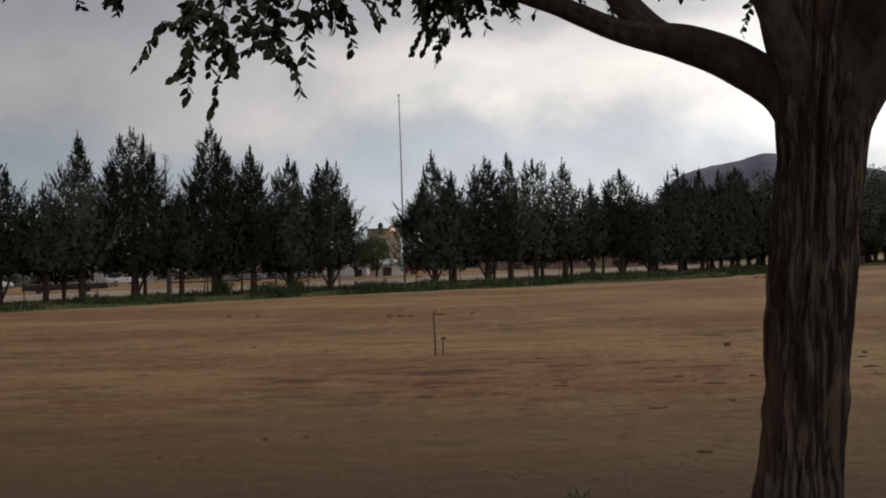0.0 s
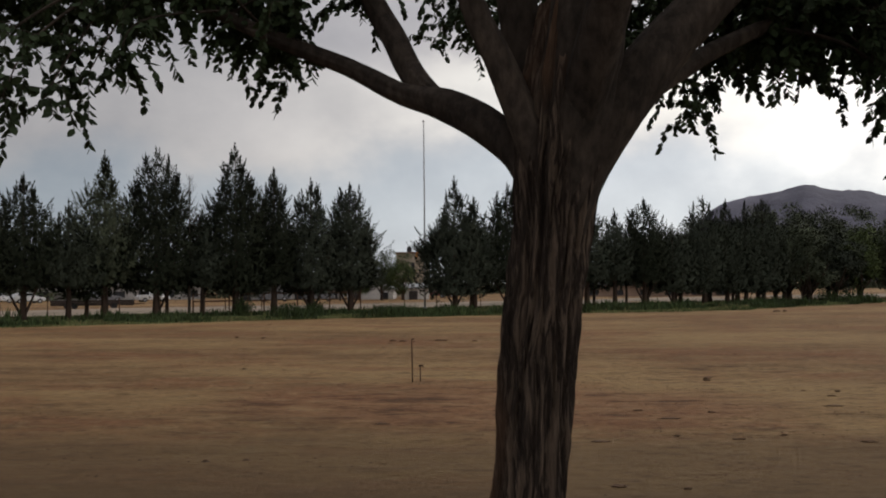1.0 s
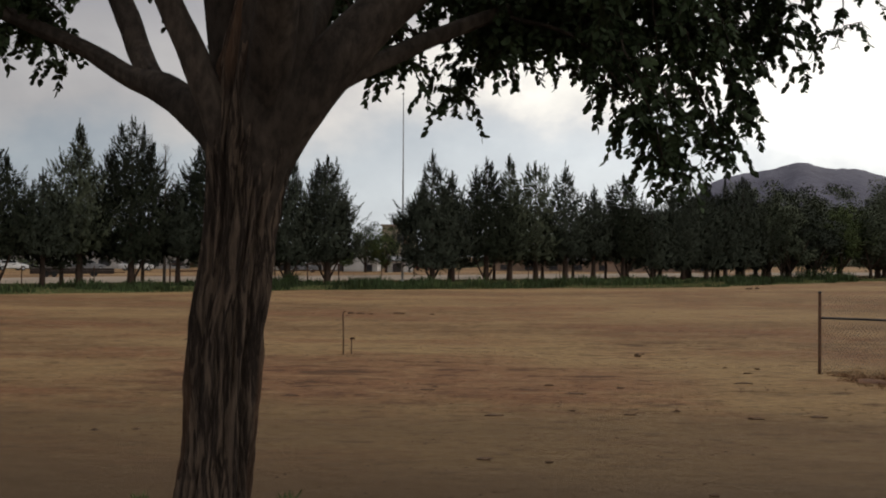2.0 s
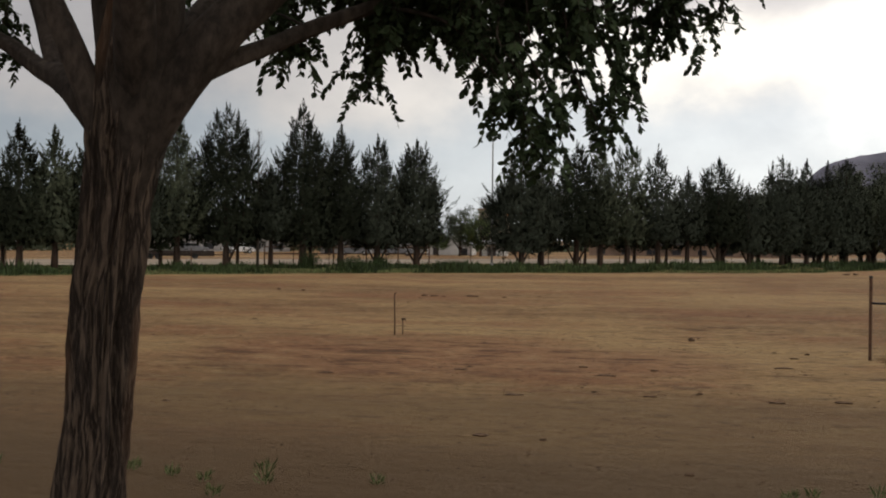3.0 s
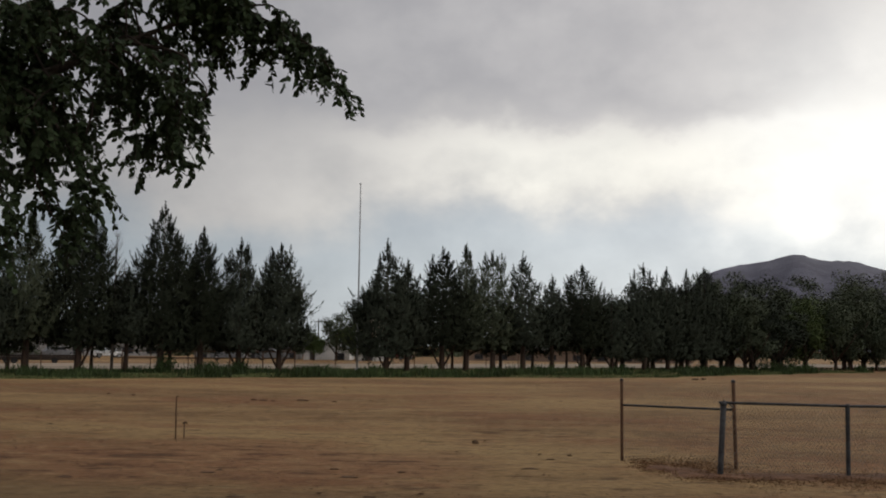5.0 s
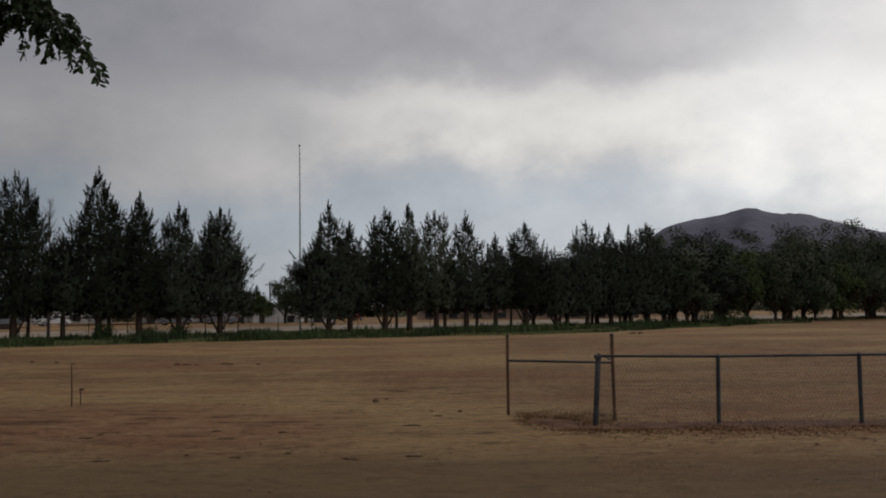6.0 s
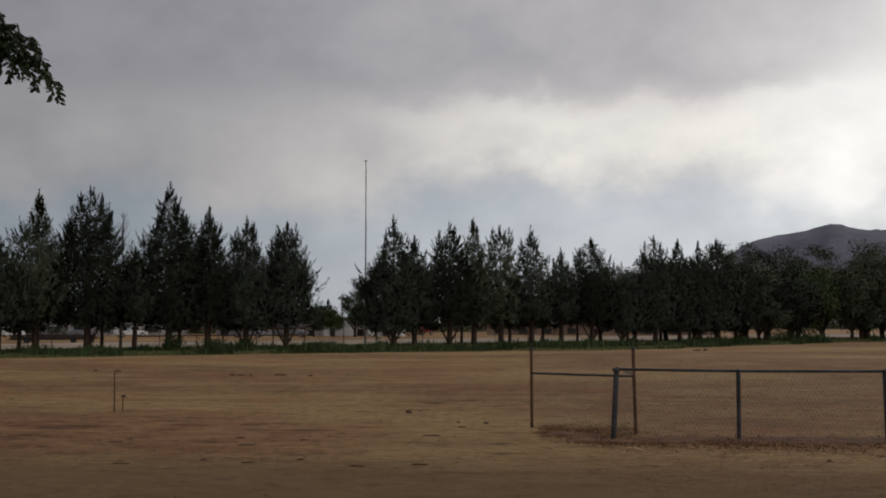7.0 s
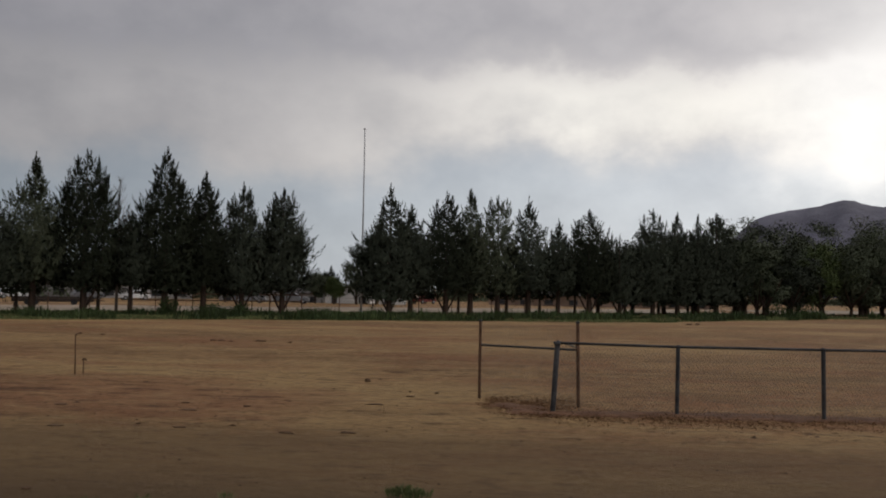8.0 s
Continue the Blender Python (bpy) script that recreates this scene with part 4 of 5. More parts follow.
for (tx, ty, tz), crowd in targets:
    T = Vector((tx, ty, tz + (0.0 if crowd == 9 else 0.03)))
    start = min((p for p in limb_points), key=lambda p: (p - T).length + 0.9 * max(0.0, p.z - T.z - 0.9) + 1.2 * max(0.0, T.z + 0.02 - p.z) * 0.4)
    ln = (T - start).length
    midp = (start + T) / 2 + Vector((rng.normal() * 0.10, rng.normal() * 0.10, 0.10 + 0.16 * ln))
    q3 = start.lerp(T, 0.8) + Vector((rng.normal() * 0.06, rng.normal() * 0.06, 0.06 + 0.10 * ln))
    c = curve([start, midp, q3, T], 6)
    rad = np.linspace(0.006 + 0.006 * ln, 0.0022, len(c))
    twigs.append(tube(c, rad, 5, False))
    # leafy strands that hang from the twig
    first = len(c) // 4 if crowd == 9 else len(c) // 3
    strands = (8 if tz > 4.6 else 13) if crowd == 9 else crowd + 2
    for k in range(strands):
        g = rng.uniform(first, len(c) - 1.001) if k else len(c) - 1.001
        p0 = c[int(g)].lerp(c[int(g) + 1], g - int(g))
        a = rng.uniform(0, 6.28)
        tl = rng.uniform(0.12, 0.34)
        out = Vector((math.cos(a), math.sin(a), 0))
        p1 = p0 + out * tl * rng.uniform(0.3, 0.6) + Vector((0, 0, tl * rng.uniform(-0.25, 0.12)))
        p2 = p1 + out * tl * rng.uniform(0.05, 0.35) + Vector((0, 0, -tl * rng.uniform(0.45, 0.75)))
        twigs.append(tube([p0, p1, p2], [0.003, 0.0022, 0.0014], 3, False))
        m = int(tl / 0.0125) + 2
        for j in range(m):
            u = (j + 0.6) / m
            p = p0.lerp(p1, u * 2) if u < 0.5 else p1.lerp(p2, u * 2 - 1)
            sgn = 1 if j % 2 else -1
            dirv = Vector((-out.y, out.x, 0)) * sgn * 0.62 + out * 0.25 + Vector((0, 0, -0.75)) + Vector(rng.normal(size=3)) * 0.26
            LP.append(p), LD.append(dirv.normalized()), LS.append(rng.uniform(0.036, 0.060))
piece("twig_spray", *join(twigs), M_LIMB, elm)
LP, LD, LS = np.array(LP), np.array(LD), np.array(LS)
nrm = np.cross(LD, rng.normal(size=LD.shape) * 0.7 + np.array((0, 0, 1.0)))
nrm /= np.linalg.norm(nrm, axis=1, keepdims=True) + 1e-9
fold = np.cross(LD, nrm)
ln = LS[:, None]
quadset = np.stack([LP, LP + LD * ln * 0.30 + nrm * ln * 0.30 + fold * ln * 0.05, LP + LD * ln * 0.68 + nrm * ln * 0.25 + fold * ln * 0.06, LP + LD * ln * 1.02,
                    LP + LD * ln * 0.68 - nrm * ln * 0.25 + fold * ln * 0.06, LP + LD * ln * 0.30 - nrm * ln * 0.30 + fold * ln * 0.05], 1)
nl = len(LP)
base_i = (np.arange(nl) * 6)[:, None]
fa = np.concatenate([base_i + np.array([[0, 1, 2, 3]]), base_i + np.array([[0, 3, 4, 5]])])
quick("crown", quadset.reshape(-1, 3), fa, M_LEAF, elm, "dark green toothed elm leaves")

# ---- chain-link fence and its open panel ----


def mesh_panel(p0, p1, z0, z1, step=0.075, r=0.0042):
    """Woven diamond wire between two points."""
    a, b = Vector(p0), Vector(p1)
    length = (b - a).length
    u = (b - a).normalized()
    nrm_ = Vector((-u.y, u.x, 0))
    n = int(length / step)
    rows_n = int((z1 - z0) / (step * 0.9))
    verts, faces = [], []
    for i in range(n):
        sgn = 1
        prev = None
        for j in range(rows_n + 1):
            x = (i + 0.5 + 0.5 * sgn) * step
            z = z0 + (z1 - z0) * j / rows_n
            p = a + u * min(x, length) + nrm_ * 0.004 * sgn
            ring = [len(verts) + k for k in range(3)]
            for q in range(3):
                an = 2.094 * q
                verts.append(Vector((p.x, p.y, z)) + nrm_ * r * math.cos(an) + u * r * math.sin(an))
            if prev:
                for q in range(3):
                    faces.append((prev[q], prev[(q + 1) % 3], ring[(q + 1) % 3], ring[q]))
            prev = ring
            sgn = -sgn
    return verts, faces


def steel_post(parent, x, y, h, r, tx=0.0, ty=0.0, label="", mt=None):
    p = piece("post", *tube([(x, y, -0.3), (x, y, 0.02), (x + tx, y + ty, h - 0.02), (x + tx, y + ty, h)], [r, r, r, r * 0.9], 12), mt or M_STEEL, parent, label, True)
    bm = bmesh.new()
    bmesh.ops.create_uvsphere(bm, u_segments=10, v_segments=6, radius=r * 1.25)
    for v in bm.verts:
        v.co = Vector((v.co.x + x + tx, v.co.y + y + ty, v.co.z * 0.8 + h + 0.005))
    part("cap", bm, M_STEEL, p)
    return p


FENCE = [(9.79, 17.58), (11.99, 17.72), (14.54, 17.85), (17.1, 18.15), (19.7, 18.7), (22.4, 19.1), (25.0, 19.5)]
fence = thing("chain_link_fence", (0, 0, 0), "weathered grey chain-link fence with steel posts on the dirt", "fence")
for i, (x, y) in enumerate(FENCE):
    steel_post(fence, x, y, 1.235, 0.05 if i == 0 else 0.038, 0.07 if i == 0 else 0.015 * math.sin(i * 2.2), 0.0)
rail_pts = [(x, y, 1.235 + (0.0 if i else 0.03)) for i, (x, y) in enumerate(FENCE)]
piece("top_rail", *tube(rail_pts, [0.024] * len(rail_pts), 8), M_STEEL, fence, "", True)
for a, b in zip(FENCE, FENCE[1:]):
    piece("wire_mesh", *mesh_panel((*a, 0), (*b, 0), 0.02, 1.22), M_WIRE, fence, "diamond-woven steel wire")
piece("brace", *tube([(9.86, 17.57, 1.30), (10.0, 17.8, 1.24), (10.22, 18.6, 1.13)], [0.018] * 3, 6), M_STEEL, fence)

panel = thing("fence_panel", (0, 0, 0), "taller chain-link end panel with two posts and a mid rail", "fence")
GA, GB = (8.28, 19.55), (10.25, 18.55)
steel_post(panel, *GA, 1.57, 0.030, label="rust-brown steel post", mt=M_RUST)
steel_post(panel, *GB, 1.60, 0.034, -0.03, label="rust-brown steel post", mt=M_RUST)
piece("rail", *tube([(*GA, 1.09), (*GB, 1.09)], [0.022, 0.022], 8), M_STEEL, panel, "", True)
piece("wire_mesh", *mesh_panel((*GA, 0), (*GB, 0), 0.03, 1.55), M_WIRE, panel, "diamond-woven steel wire")

# ---- stake and stub pipe in the field ----
t = thing("steel_stake", (-1.26, 21.36, rise(-1.26, 21.36)), "thin rusty steel stake with a bent tip driven in dirt", "stake")
piece("rod", *tube([(0, 0, -0.3), (0, 0, 0.3), (-0.012, 0, 0.88), (0.0, 0, 0.925), (0.05, 0, 0.935)], [0.017, 0.016, 0.015, 0.014, 0.010], 8), M_RUST, t, "", True)
t = thing("stub_pipe", (-1.10, 21.45, rise(-1.10, 21.45)), "short rusty water pipe with a tap head", "pipe")
piece("riser", *tube([(0, 0, -0.2), (0, 0, 0.33)], [0.013, 0.013], 8), M_RUST, t, "", True)
piece("tap", *tube([(-0.035, 0, 0.33), (0.0, 0, 0.345), (0.05, 0, 0.35), (0.065, 0, 0.31)], [0.016, 0.022, 0.018, 0.012], 8), M_RUST, t, "", True)


def rock(name, x, y, s, seed, mat, label, category, group=""):
    bm = bmesh.new()
    bmesh.ops.create_icosphere(bm, subdivisions=3, radius=1.0)
    for v in bm.verts:
        k = 1 + 0.55 * noise.noise(v.co * 1.7 + Vector((seed, 0, 0))) + 0.14 * noise.noise(v.co * 4 + Vector((0, seed, 0)))
        v.co = Vector((v.co.x * s[0] * k, v.co.y * s[1] * k, v.co.z * s[2] * k + s[2] * 0.45))
    ob = part(name, bm, mat)
    ob.location = (x, y, rise(x, y))
    return tagged(ob, label, category, group)


rock("stone", 5.23, 23.26, (0.075, 0.06, 0.055), 1.0, M_STONE, "small brown stone lying on bare dirt", "stone")
rock("stone", 5.42, 23.9, (0.032, 0.03, 0.022), 2.0, M_STONE, "small brown stone lying on bare dirt", "stone")
for i, (x, y, a, b) in enumerate(((-2.4, 38.7, 0.16, 0.06), (-2.15, 38.6, 0.09, 0.05), (-1.0, 38.3, 0.13, 0.05), (-4.1, 38.1, 0.14, 0.06), (-3.7, 38.0, 0.2, 0.05), (-3.3, 37.9, 0.1, 0.04), (-10.9, 40.5, 0.09, 0.06), (-9.7, 40.1, 0.10, 0.06), (18.3, 74.0, 0.3, 0.10), (18.9, 74.2, 0.2, 0.12), (7.3, 20.4, 0.06, 0.03), (6.7, 20.6, 0.05, 0.02), (3.4, 14.4, 0.045, 0.02), (4.9, 14.5, 0.05, 0.02))):
    rock("dirt_clod", x, y, (a * 0.8, a * 0.5, b * 0.75), 10.0 + i, M_CLOD, "dark clod of dry earth on the field", "clod", "clods on the field")

# flat torn lumps along the old wheel marks
for i, (x, y) in enumerate(((-1.0, 15.5), (1.1, 16.3), (3.1, 17.1), (3.5, 16.2), (4.3, 17.0), (2.3, 13.9), (4.2, 14.1), (5.9, 14.0), (6.8, 14.2), (6.9, 19.4), (6.5, 17.8), (3.0, 10.6), (2.3, 10.7), (4.5, 9.2))):
    a = 0.13 + 0.05 * math.sin(i * 2.7)
    rock("dirt_clod", x, y, (a * (0.8 if y > 12 else 0.45), a * 0.32, 0.016), 40.0 + i, M_CLOD, "flat torn lump of brown earth on the field", "clod", "clods on the field")

# crumbs and dry litter over the field
rng = np.random.RandomState(31)


def litter(name, n, box_, size, mat, label, flat=0.5, gate=0.0):
    pts = []
    while len(pts) < n:
        x, y = rng.uniform(box_[0], box_[1]), rng.uniform(box_[2], box_[3])
        if gate and noise.noise((x * 0.18, y * 0.5, 12.0)) < gate:
            continue
        pts.append((x, y, rise(x, y)))
    verts, faces = [], []
    for x, y, z in pts:
        s = size * rng.uniform(0.4, 1.0) ** 2 * 2
        a = rng.uniform(0, 6.28)
        k = len(verts)
        sx = s * rng.uniform(1.0, 2.2)
        for q in range(5):
            an = a + 6.28 * q / 5
            verts.append((x + math.cos(an) * sx * rng.uniform(0.7, 1.2), y + math.sin(an) * s * rng.uniform(0.7, 1.2), z - 0.004))
        verts.append((x + rng.normal() * s * 0.2, y + rng.normal() * s * 0.2, z + s * flat))
        faces += [(k + q, k + (q + 1) % 5, k + 5) for q in range(5)]
    return tagged(piece(name, verts, faces, mat), label, "dirt", kind="stuff")


litter("dirt_crumbs", 9000, (-14, 26, 6.5, 34), 0.011, M_CLOD, "dark crumbs of dry earth strewn over the field", 0.55, 0.02)
litter("dirt_lumps", 420, (-30, 36, 12, 60), 0.032, M_CLOD, "scattered lumps of dry earth", 0.45, 0.12)

# dead grass caught along the fence foot
n = 60000
P, D = [], []
segs = [((8.6, 18.9), (9.7, 17.5), 0.10)] + [((a[0] - 0.1, a[1] - 0.15), (b[0], b[1] - 0.15), 0.26) for a, b in zip(FENCE, FENCE[1:])] + [((8.5, 19.45), (10.2, 19.05), 0.16)]
for i in range(n):
    a, b, hh = segs[rng.randint(len(segs))]
    u = rng.rand()
    x, y = a[0] + (b[0] - a[0]) * u + rng.normal() * 0.14, a[1] + (b[1] - a[1]) * u - 0.30 + rng.normal() * 0.55
    if noise.noise((x * 1.5, y * 1.5, 3.3)) < -0.1 and rng.rand() < 0.6:
        continue
    P.append((x, y, rise(x, y) - 0.01)), D.append(rng.normal(size=3) * np.array((1.0, 0.8, 0.2)) + np.array((0, 0, 0.22)))
P, D = np.array(P), np.array(D)
v, f = blades(P, D, rng.uniform(0.03, 0.11, len(P)), rng.uniform(0.003, 0.008, len(P)), rng, False)
tagged(quick("dead_grass", v, f, M_DRY), "reddish brown dead grass along the fence foot", "grass", kind="stuff")


bank_v, bank_f = [], []
line = [(8.8, 18.7), (9.15, 18.2), (9.7, 17.4)] + [(x, y + 0.08) for x, y in FENCE[1:]]
bank_pts = curve([(x, y, 0) for x, y in line], 14)
for i, p in enumerate(bank_pts):
    d = (bank_pts[min(i + 1, len(bank_pts) - 1)] - bank_pts[max(i - 1, 0)]).normalized()
    s_ = Vector((-d.y, d.x, 0))
    for k, u in enumerate(np.linspace(-1, 1, 9)):
        w = (0.55 + 0.6 * noise.noise((i * 0.9, u * 3, 6.0)) * 0.5) * min(1, 0.35 + i * 0.08) + 0.24 * noise.noise((i * 0.27, u * 1.5, 1.5))
        q = p + s_ * u * w + d * 0.1 * noise.noise((i * 0.4, u * 2, 8.0))
        bank_v.append((q.x, q.y, rise(q.x, q.y) - 0.012 + (1 - u * u) * (0.04 + 0.03 * noise.noise((q.x * 2, q.y * 2, 4.0))) + 0.012 * noise.noise((q.x * 7, q.y * 7, 1.0)) * (1 - u * u)))
    if i:
        bank_f += [((i - 1) * 9 + k, i * 9 + k, i * 9 + k + 1, (i - 1) * 9 + k + 1) for k in range(8)]
bank = piece("litter_bank", bank_v, bank_f, M_BANK, smooth_faces=True)
tagged(bank, "low bank of dark reddish soil and litter below the fence", "soil", kind="stuff")


# ---- weeds by the near track ----
def weed(x, y, h, n, seed):
    r_ = np.random.RandomState(seed)
    t = thing("weed", (x, y, rise(x, y)), "small green weed growing beside the dirt track", "weed", "weeds by the track")
    a = r_.uniform(0, 6.28, n)
    D = np.stack([np.cos(a) * 0.6, np.sin(a) * 0.6, r_.uniform(0.5, 1.6, n)], 1)
    P = np.stack([np.cos(a) * 0.04, np.sin(a) * 0.04, r_.rand(n) * h * 0.75], 1) + r_.normal(size=(n, 3)) * np.array((0.05, 0.05, 0)) * h * 2
    P[:, 2] = np.maximum(P[:, 2], 0)
    v, f = blades(P, D, r_.uniform(0.03, 0.09, n), r_.uniform(0.003, 0.007, n), r_, False)
    quick("leaves", v, f, M_GRASS, t)
    piece("stem", *tube([(0, 0, -0.02), (0.01, 0, h * 0.5), (0, 0.01, h * 0.85)], [0.006, 0.005, 0.002], 5), M_GRASS, t)


for i, (x, y, h, n) in enumerate(((0.78, 8.0, 0.26, 130), (0.5, 7.5, 0.10, 60), (8.42, 9.62, 0.13, 260), (8.54, 9.58, 0.12, 220), (8.31, 9.60, 0.09, 160), (8.66, 9.66, 0.07, 90), (-1.97, 8.1, 0.10, 90), (-0.6, 8.2, 0.09, 90), (-0.16, 8.1, 0.08, 70), (1.75, 8.2, 0.07, 60), (0.2, 8.0, 0.07, 60), (5.28, 8.4, 0.09, 60), (6.03, 8.6, 0.10, 60), (6.79, 8.86, 0.15, 80), (8.1, 8.9, 0.10, 50), (1.3, 6.2, 0.16, 50), (5.5, 8.6, 0.08, 40))):
    weed(x, y, h, n, 500 + i)

# ---- beyond the road: buildings, vehicles ----


def house(at, rz, w, d, h, roof_h, wall_mat, roof_mat, label, openings, gable_front=False):
    t = thing("building", at, label, "building", rz=rz)
    box("wall", (-w / 2, -d / 2, -0.5), (w / 2, d / 2, h), wall_mat, t)
    e = 0.35
    bm = bmesh.new()
    if gable_front:
        prof = [(-w / 2 - e, h), (0, h + roof_h), (w / 2 + e, h), (w / 2 + e, h + 0.12), (0, h + roof_h + 0.12), (-w / 2 - e, h + 0.12)]
        loops = [[bm.verts.new((x, y, z)) for x, z in prof] for y in (-d / 2 - e, d / 2 + e)]
        gm = bmesh.new()
        gq = [[gm.verts.new((x, y, z)) for x, z in ((-w / 2, h - 0.01), (w / 2, h - 0.01), (0, h + roof_h - 0.02))] for y in (-d / 2, -d / 2 + 0.2)]
        gm.faces.new(gq[0]), gm.faces.new(gq[1][::-1])
        for i in range(3):
            gm.faces.new((gq[0][i], gq[0][(i + 1) % 3], gq[1][(i + 1) % 3], gq[1][i]))
        part("gable", gm, wall_mat, t)
    else:
        prof = [(-d / 2 - e, h), (0, h + roof_h), (d / 2 + e, h), (d / 2 + e, h + 0.12), (0, h + roof_h + 0.12), (-d / 2 - e, h + 0.12)]
        loops = [[bm.verts.new((x, y, z)) for y, z in prof] for x in (-w / 2 - e, w / 2 + e)]
    for i in range(6):
        bm.faces.new((loops[0][i], loops[0][(i + 1) % 6], loops[1][(i + 1) % 6], loops[1][i]))
    bm.faces.new(loops[0][::-1]), bm.faces.new(loops[1])
    bmesh.ops.recalc_face_normals(bm, faces=bm.faces)
    part("roof", bm, roof_mat, t)
    for kind, x0, z0, x1, z1 in openings:
        o = box(kind, (x0, -d / 2 - 0.06, z0), (x1, -d / 2 + 0.02, z1), M_DARK if kind == "window" else M_ROOF, t)
        if kind == "window":
            box("sill", (x0 - 0.08, -d / 2 - 0.12, z0 - 0.08), (x1 + 0.08, -d / 2 - 0.01, z0 - 0.004), wall_mat, o)
    return t


def spread(w, n, kind, z0, z1, ww):
    return [(kind, -w / 2 + (i + 0.5) * w / n - ww / 2, z0, -w / 2 + (i + 0.5) * w / n + ww / 2, z1) for i in range(n)]


house((-22.9, 147.5, -0.2), 4, 6.6, 7, 1.55, 1.25, M_WHITE, M_ROOFMETAL, "small white gabled shed with a dark doorway", [("door", -2.4, -0.2, -1.6, 1.3), ("window", 1.6, 0.2, 2.6, 1.2)], True)
house((-35.0, 148.0, -0.2), 8, 15.0, 7, 1.5, 0.8, M_GREYWALL, M_ROOF, "long low grey building with dark windows", spread(15, 6, "window", 0.2, 1.1, 1.2))
house((-68.0, 158.0, -0.2), 24, 30.0, 9, 2.3, 1.4, M_GREYWALL, M_ROOF, "long low house with a dark roof", spread(30, 8, "window", 0.6, 1.6, 1.7))
house((-99.0, 146.0, -0.2), 30, 20.0, 9, 2.6, 1.5, M_WHITE, M_ROOF, "pale low house behind parked cars", spread(20, 5, "window", 0.6, 1.7, 1.6))
house((-15.8, 142.5, -0.2), 6, 3.6, 4, 1.7, 0.7, M_WHITE, M_ROOFMETAL, "small pale outbuilding beyond the road", [("door", -1.0, -0.2, 0.2, 1.4)])
house((14.0, 160.0, -0.2), -6, 34.0, 8, 1.8, 0.7, M_BROWNWALL, M_ROOF, "long low brown building seen between trunks", spread(34, 9, "window", 0.4, 1.2, 1.3))

t = thing("tower_building", (-20.7, 176.5, -0.5), "tall beige building with a dark cornice and orange arch", "building")
box("wall", (-2.4, -2.4, -0.5), (1.0, 2.4, 7.9), M_BEIGE, t)
box("cornice", (-2.6, -2.6, 7.9), (1.2, 2.6, 8.2), M_BROWNWALL, t, 0.05)
box("annex", (1.0, -2.0, -0.5), (2.9, 2.2, 7.7), M_BEIGE, t)
piece("tank", *tube([(-0.4, 0, 8.2), (-0.4, 0, 8.9), (-0.4, 0, 9.15), (-0.4, 0, 9.3)], [0.45, 0.45, 0.3, 0.08], 12), M_DARK, t)
piece("arch", *tube([(1.1 + 0.85 * (1 - math.cos(a)), -2.3, 7.0 + 1.5 * math.sin(a)) for a in np.linspace(0, math.pi, 12)], [0.22] * 12, 8), M_ORANGE, t, "orange arched sign frame")
for k in range(3):
    box("window", (-1.8 + k * 1.0, -2.46, 5.2), (-1.2 + k * 1.0, -2.38, 6.4), M_DARK, t)

t = thing("utility_pole", (-34.6, 195, 0), "far wooden utility pole with a crossarm", "utility pole")
piece("pole", *tube([(0, 0, -0.5), (0, 0, 7.2)], [0.16, 0.11], 8), M_TIMBER, t)
box("crossarm", (-0.9, -0.06, 6.5), (0.9, 0.06, 6.65), M_TIMBER, t)
for x in (-0.8, -0.3, 0.3, 0.8):
    piece("insulator", *tube([(x, 0, 6.65), (x, 0, 6.8)], [0.04, 0.03], 6), M_DARK, t)

t = thing("flatbed_trailer", (-42.6, 96.8, 0), "long low dark flatbed trailer parked beside the road", "trailer", rz=26)
box("bed", (-3.9, -1.1, 0.32), (3.9, 1.1, 0.86), M_TIMBER, t, 0.03)
wheel_me = mesh_of("wheel", *tube([(0, -0.12, 0), (0, 0.12, 0)], [0.3, 0.3], 16), M_TYRE)
for x in (-2.4, -1.7, 2.0):
    for y in (-1.0, 1.0):
        w = new("wheel", wheel_me)
        w.parent, w.location = t, (x, y, 0.3)
piece("drawbar", *tube([(3.9, 0, 0.45), (5.0, 0, 0.45)], [0.06, 0.05], 6), M_RUST, t)


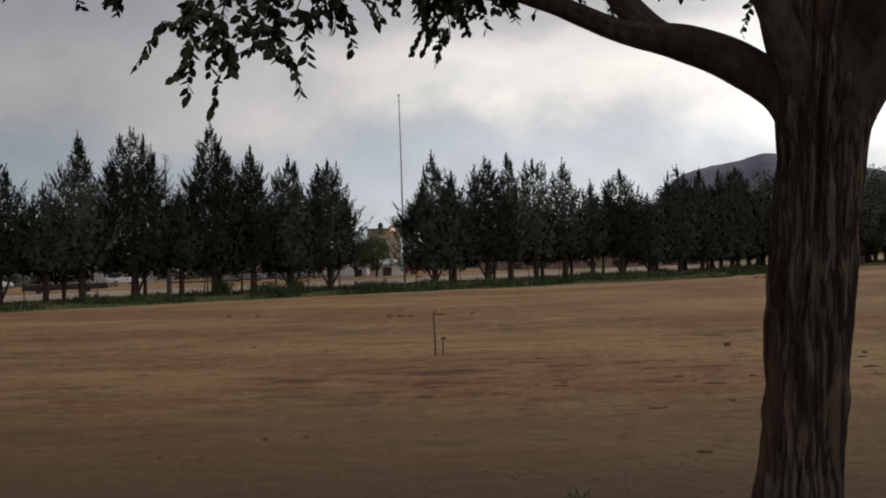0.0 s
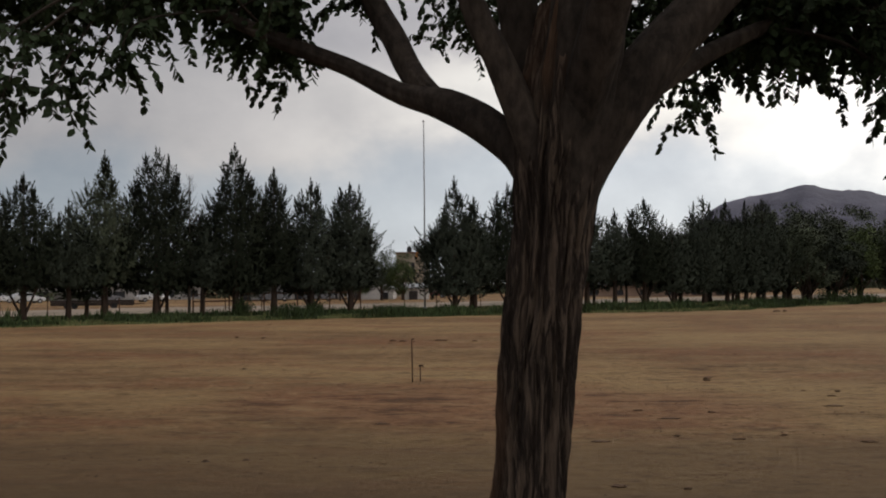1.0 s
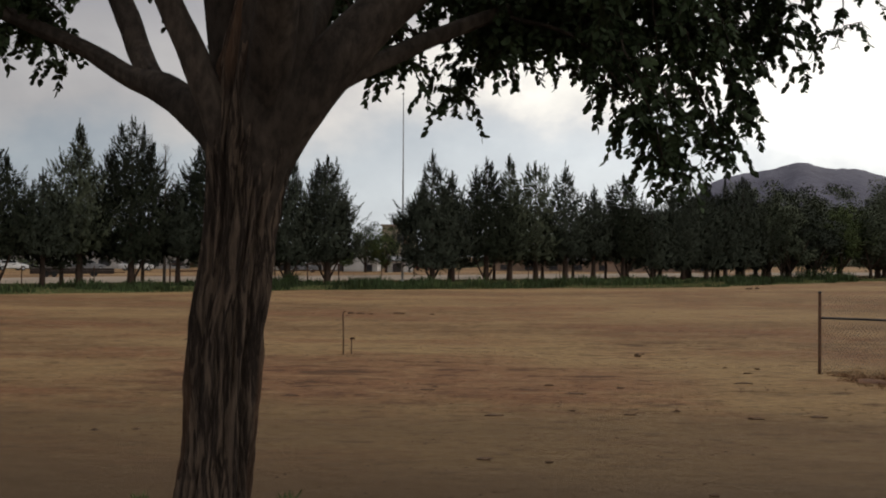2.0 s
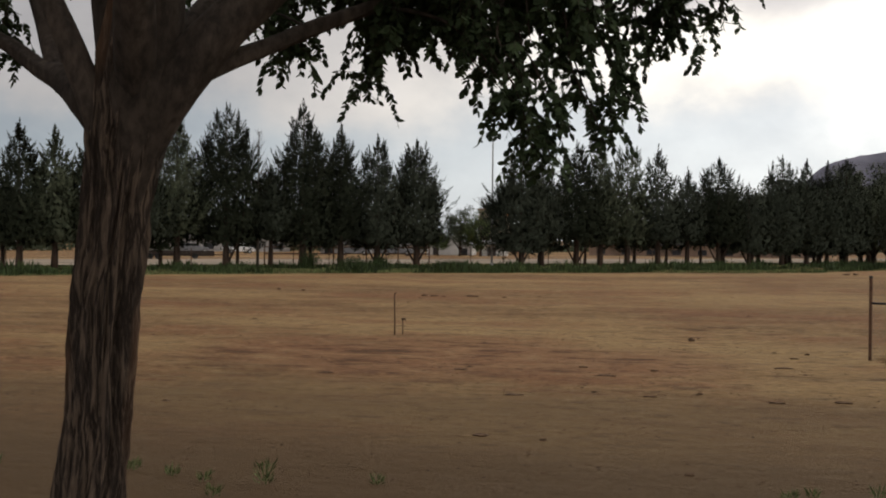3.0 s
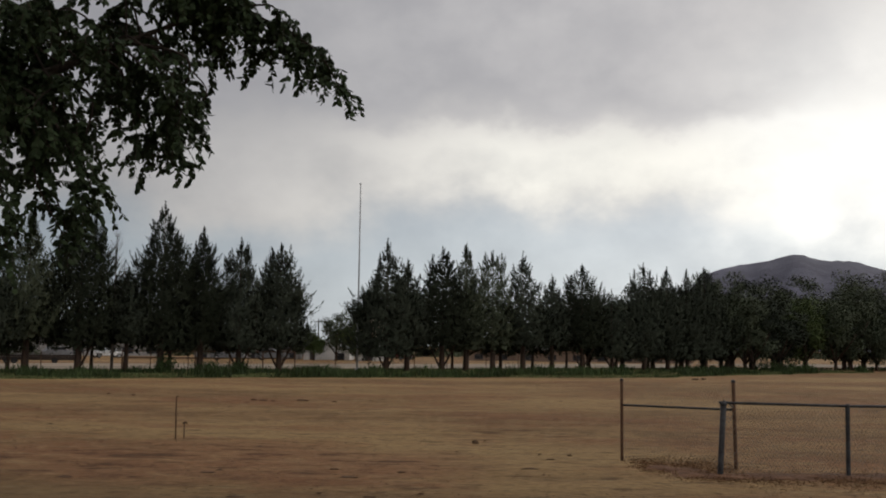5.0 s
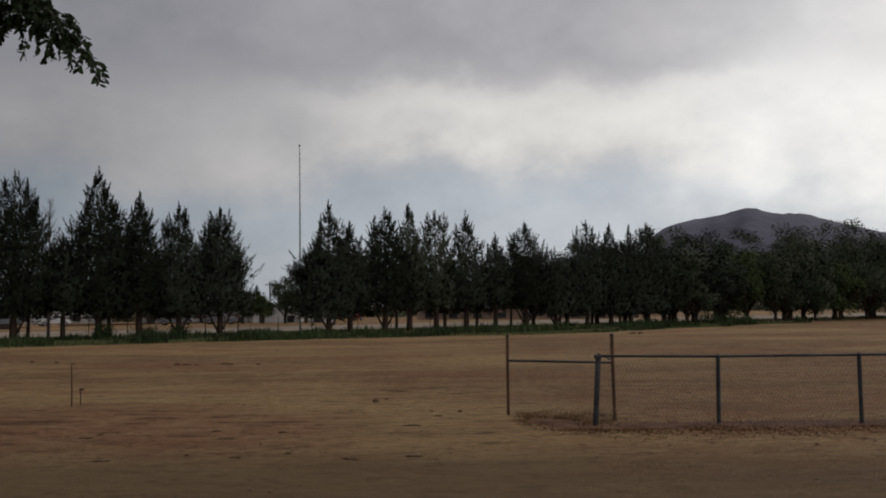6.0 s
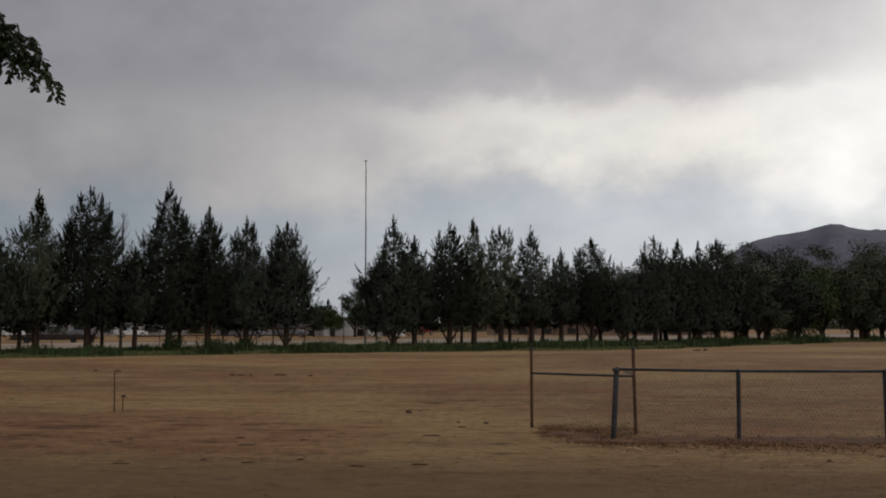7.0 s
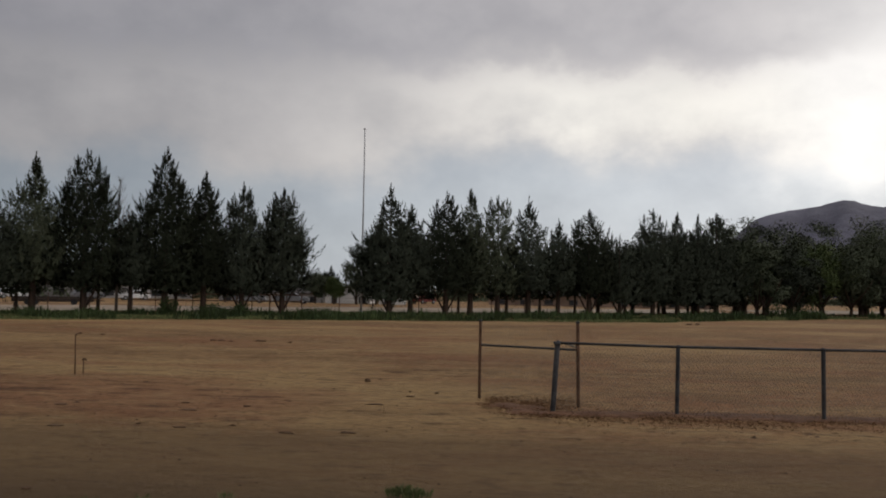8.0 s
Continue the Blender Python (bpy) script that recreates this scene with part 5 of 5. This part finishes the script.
def car(at, rz, paint, label, kind="car"):
    """A car or pickup: body and cabin swept from a side outline, glass, wheels and lamps."""
    t = thing("parked_" + kind, at, label, kind, rz=rz)
    body = [(-2.15, 0.35), (-2.2, 0.75), (-2.05, 0.95), (-0.9, 1.0), (0.9, 0.98), (1.9, 0.88), (2.2, 0.7), (2.2, 0.35)]
    cab = [(-1.9, 0.97), (-1.5, 1.42), (0.3, 1.46), (1.0, 0.97)] if kind == "car" else [(-0.3, 0.97), (-0.2, 1.55), (0.8, 1.58), (1.4, 0.97)]
    for nm, prof, half, mt in (("body", body, 0.86, paint), ("cabin", cab, 0.74, paint)):
        bm = bmesh.new()
        lp = [[bm.verts.new((x, y, z)) for x, z in prof] for y in (-half, half)]
        n_ = len(prof)
        for i in range(n_):
            bm.faces.new((lp[0][i], lp[0][(i + 1) % n_], lp[1][(i + 1) % n_], lp[1][i]))
        bm.faces.new(lp[0][::-1]), bm.faces.new(lp[1])
        bmesh.ops.recalc_face_normals(bm, faces=bm.faces)
        bmesh.ops.bevel(bm, geom=bm.edges[:], offset=0.05, segments=2, affect="EDGES")
        part(nm, bm, mt, t)
    x0, x1 = (-1.45, 0.45) if kind == "car" else (-0.15, 0.95)
    for y in (-0.755, 0.735):
        box("side_window", (x0, y, 1.05), (x1, y + 0.02, 1.36), M_GLASS, t)
    for x in (-1.35, 1.4):
        for y in (-0.82, 0.82):
            w = piece("wheel", *tube([(x, y - 0.1, 0.32), (x, y + 0.1, 0.32)], [0.32, 0.32], 16), M_TYRE, t)
            piece("rim", *tube([(x, y - 0.11, 0.32), (x, y + 0.11, 0.32)], [0.18, 0.18], 12), M_POLE, w)
    for y in (-0.6, 0.6):
        box("headlight", (2.16, y - 0.12, 0.62), (2.22, y + 0.12, 0.74), M_POLE, t)
    return t


car((-67.4, 131.2, 0), 50, M_CARWHITE, "white car parked beyond the road")
car((-58.5, 135.7, 0), 48, M_CARGREY, "grey car parked behind a flatbed trailer")
car((-51.7, 135.9, 0), 40, M_CARWHITE, "white pickup parked beyond the road", "pickup")
car((-73.0, 134.0, 0), 30, M_CARWHITE, "white car parked near a low house")
car((-33.5, 132.0, 0), 10, M_CARGREY, "dark grey pickup parked far off", "pickup")
car((-28.0, 134.0, 0), 6, M_CARGREY, "dark car parked beside a shed")
car((-13.6, 158.0, 0), 60, M_RED, "red pickup parked beyond the conifers", "pickup")
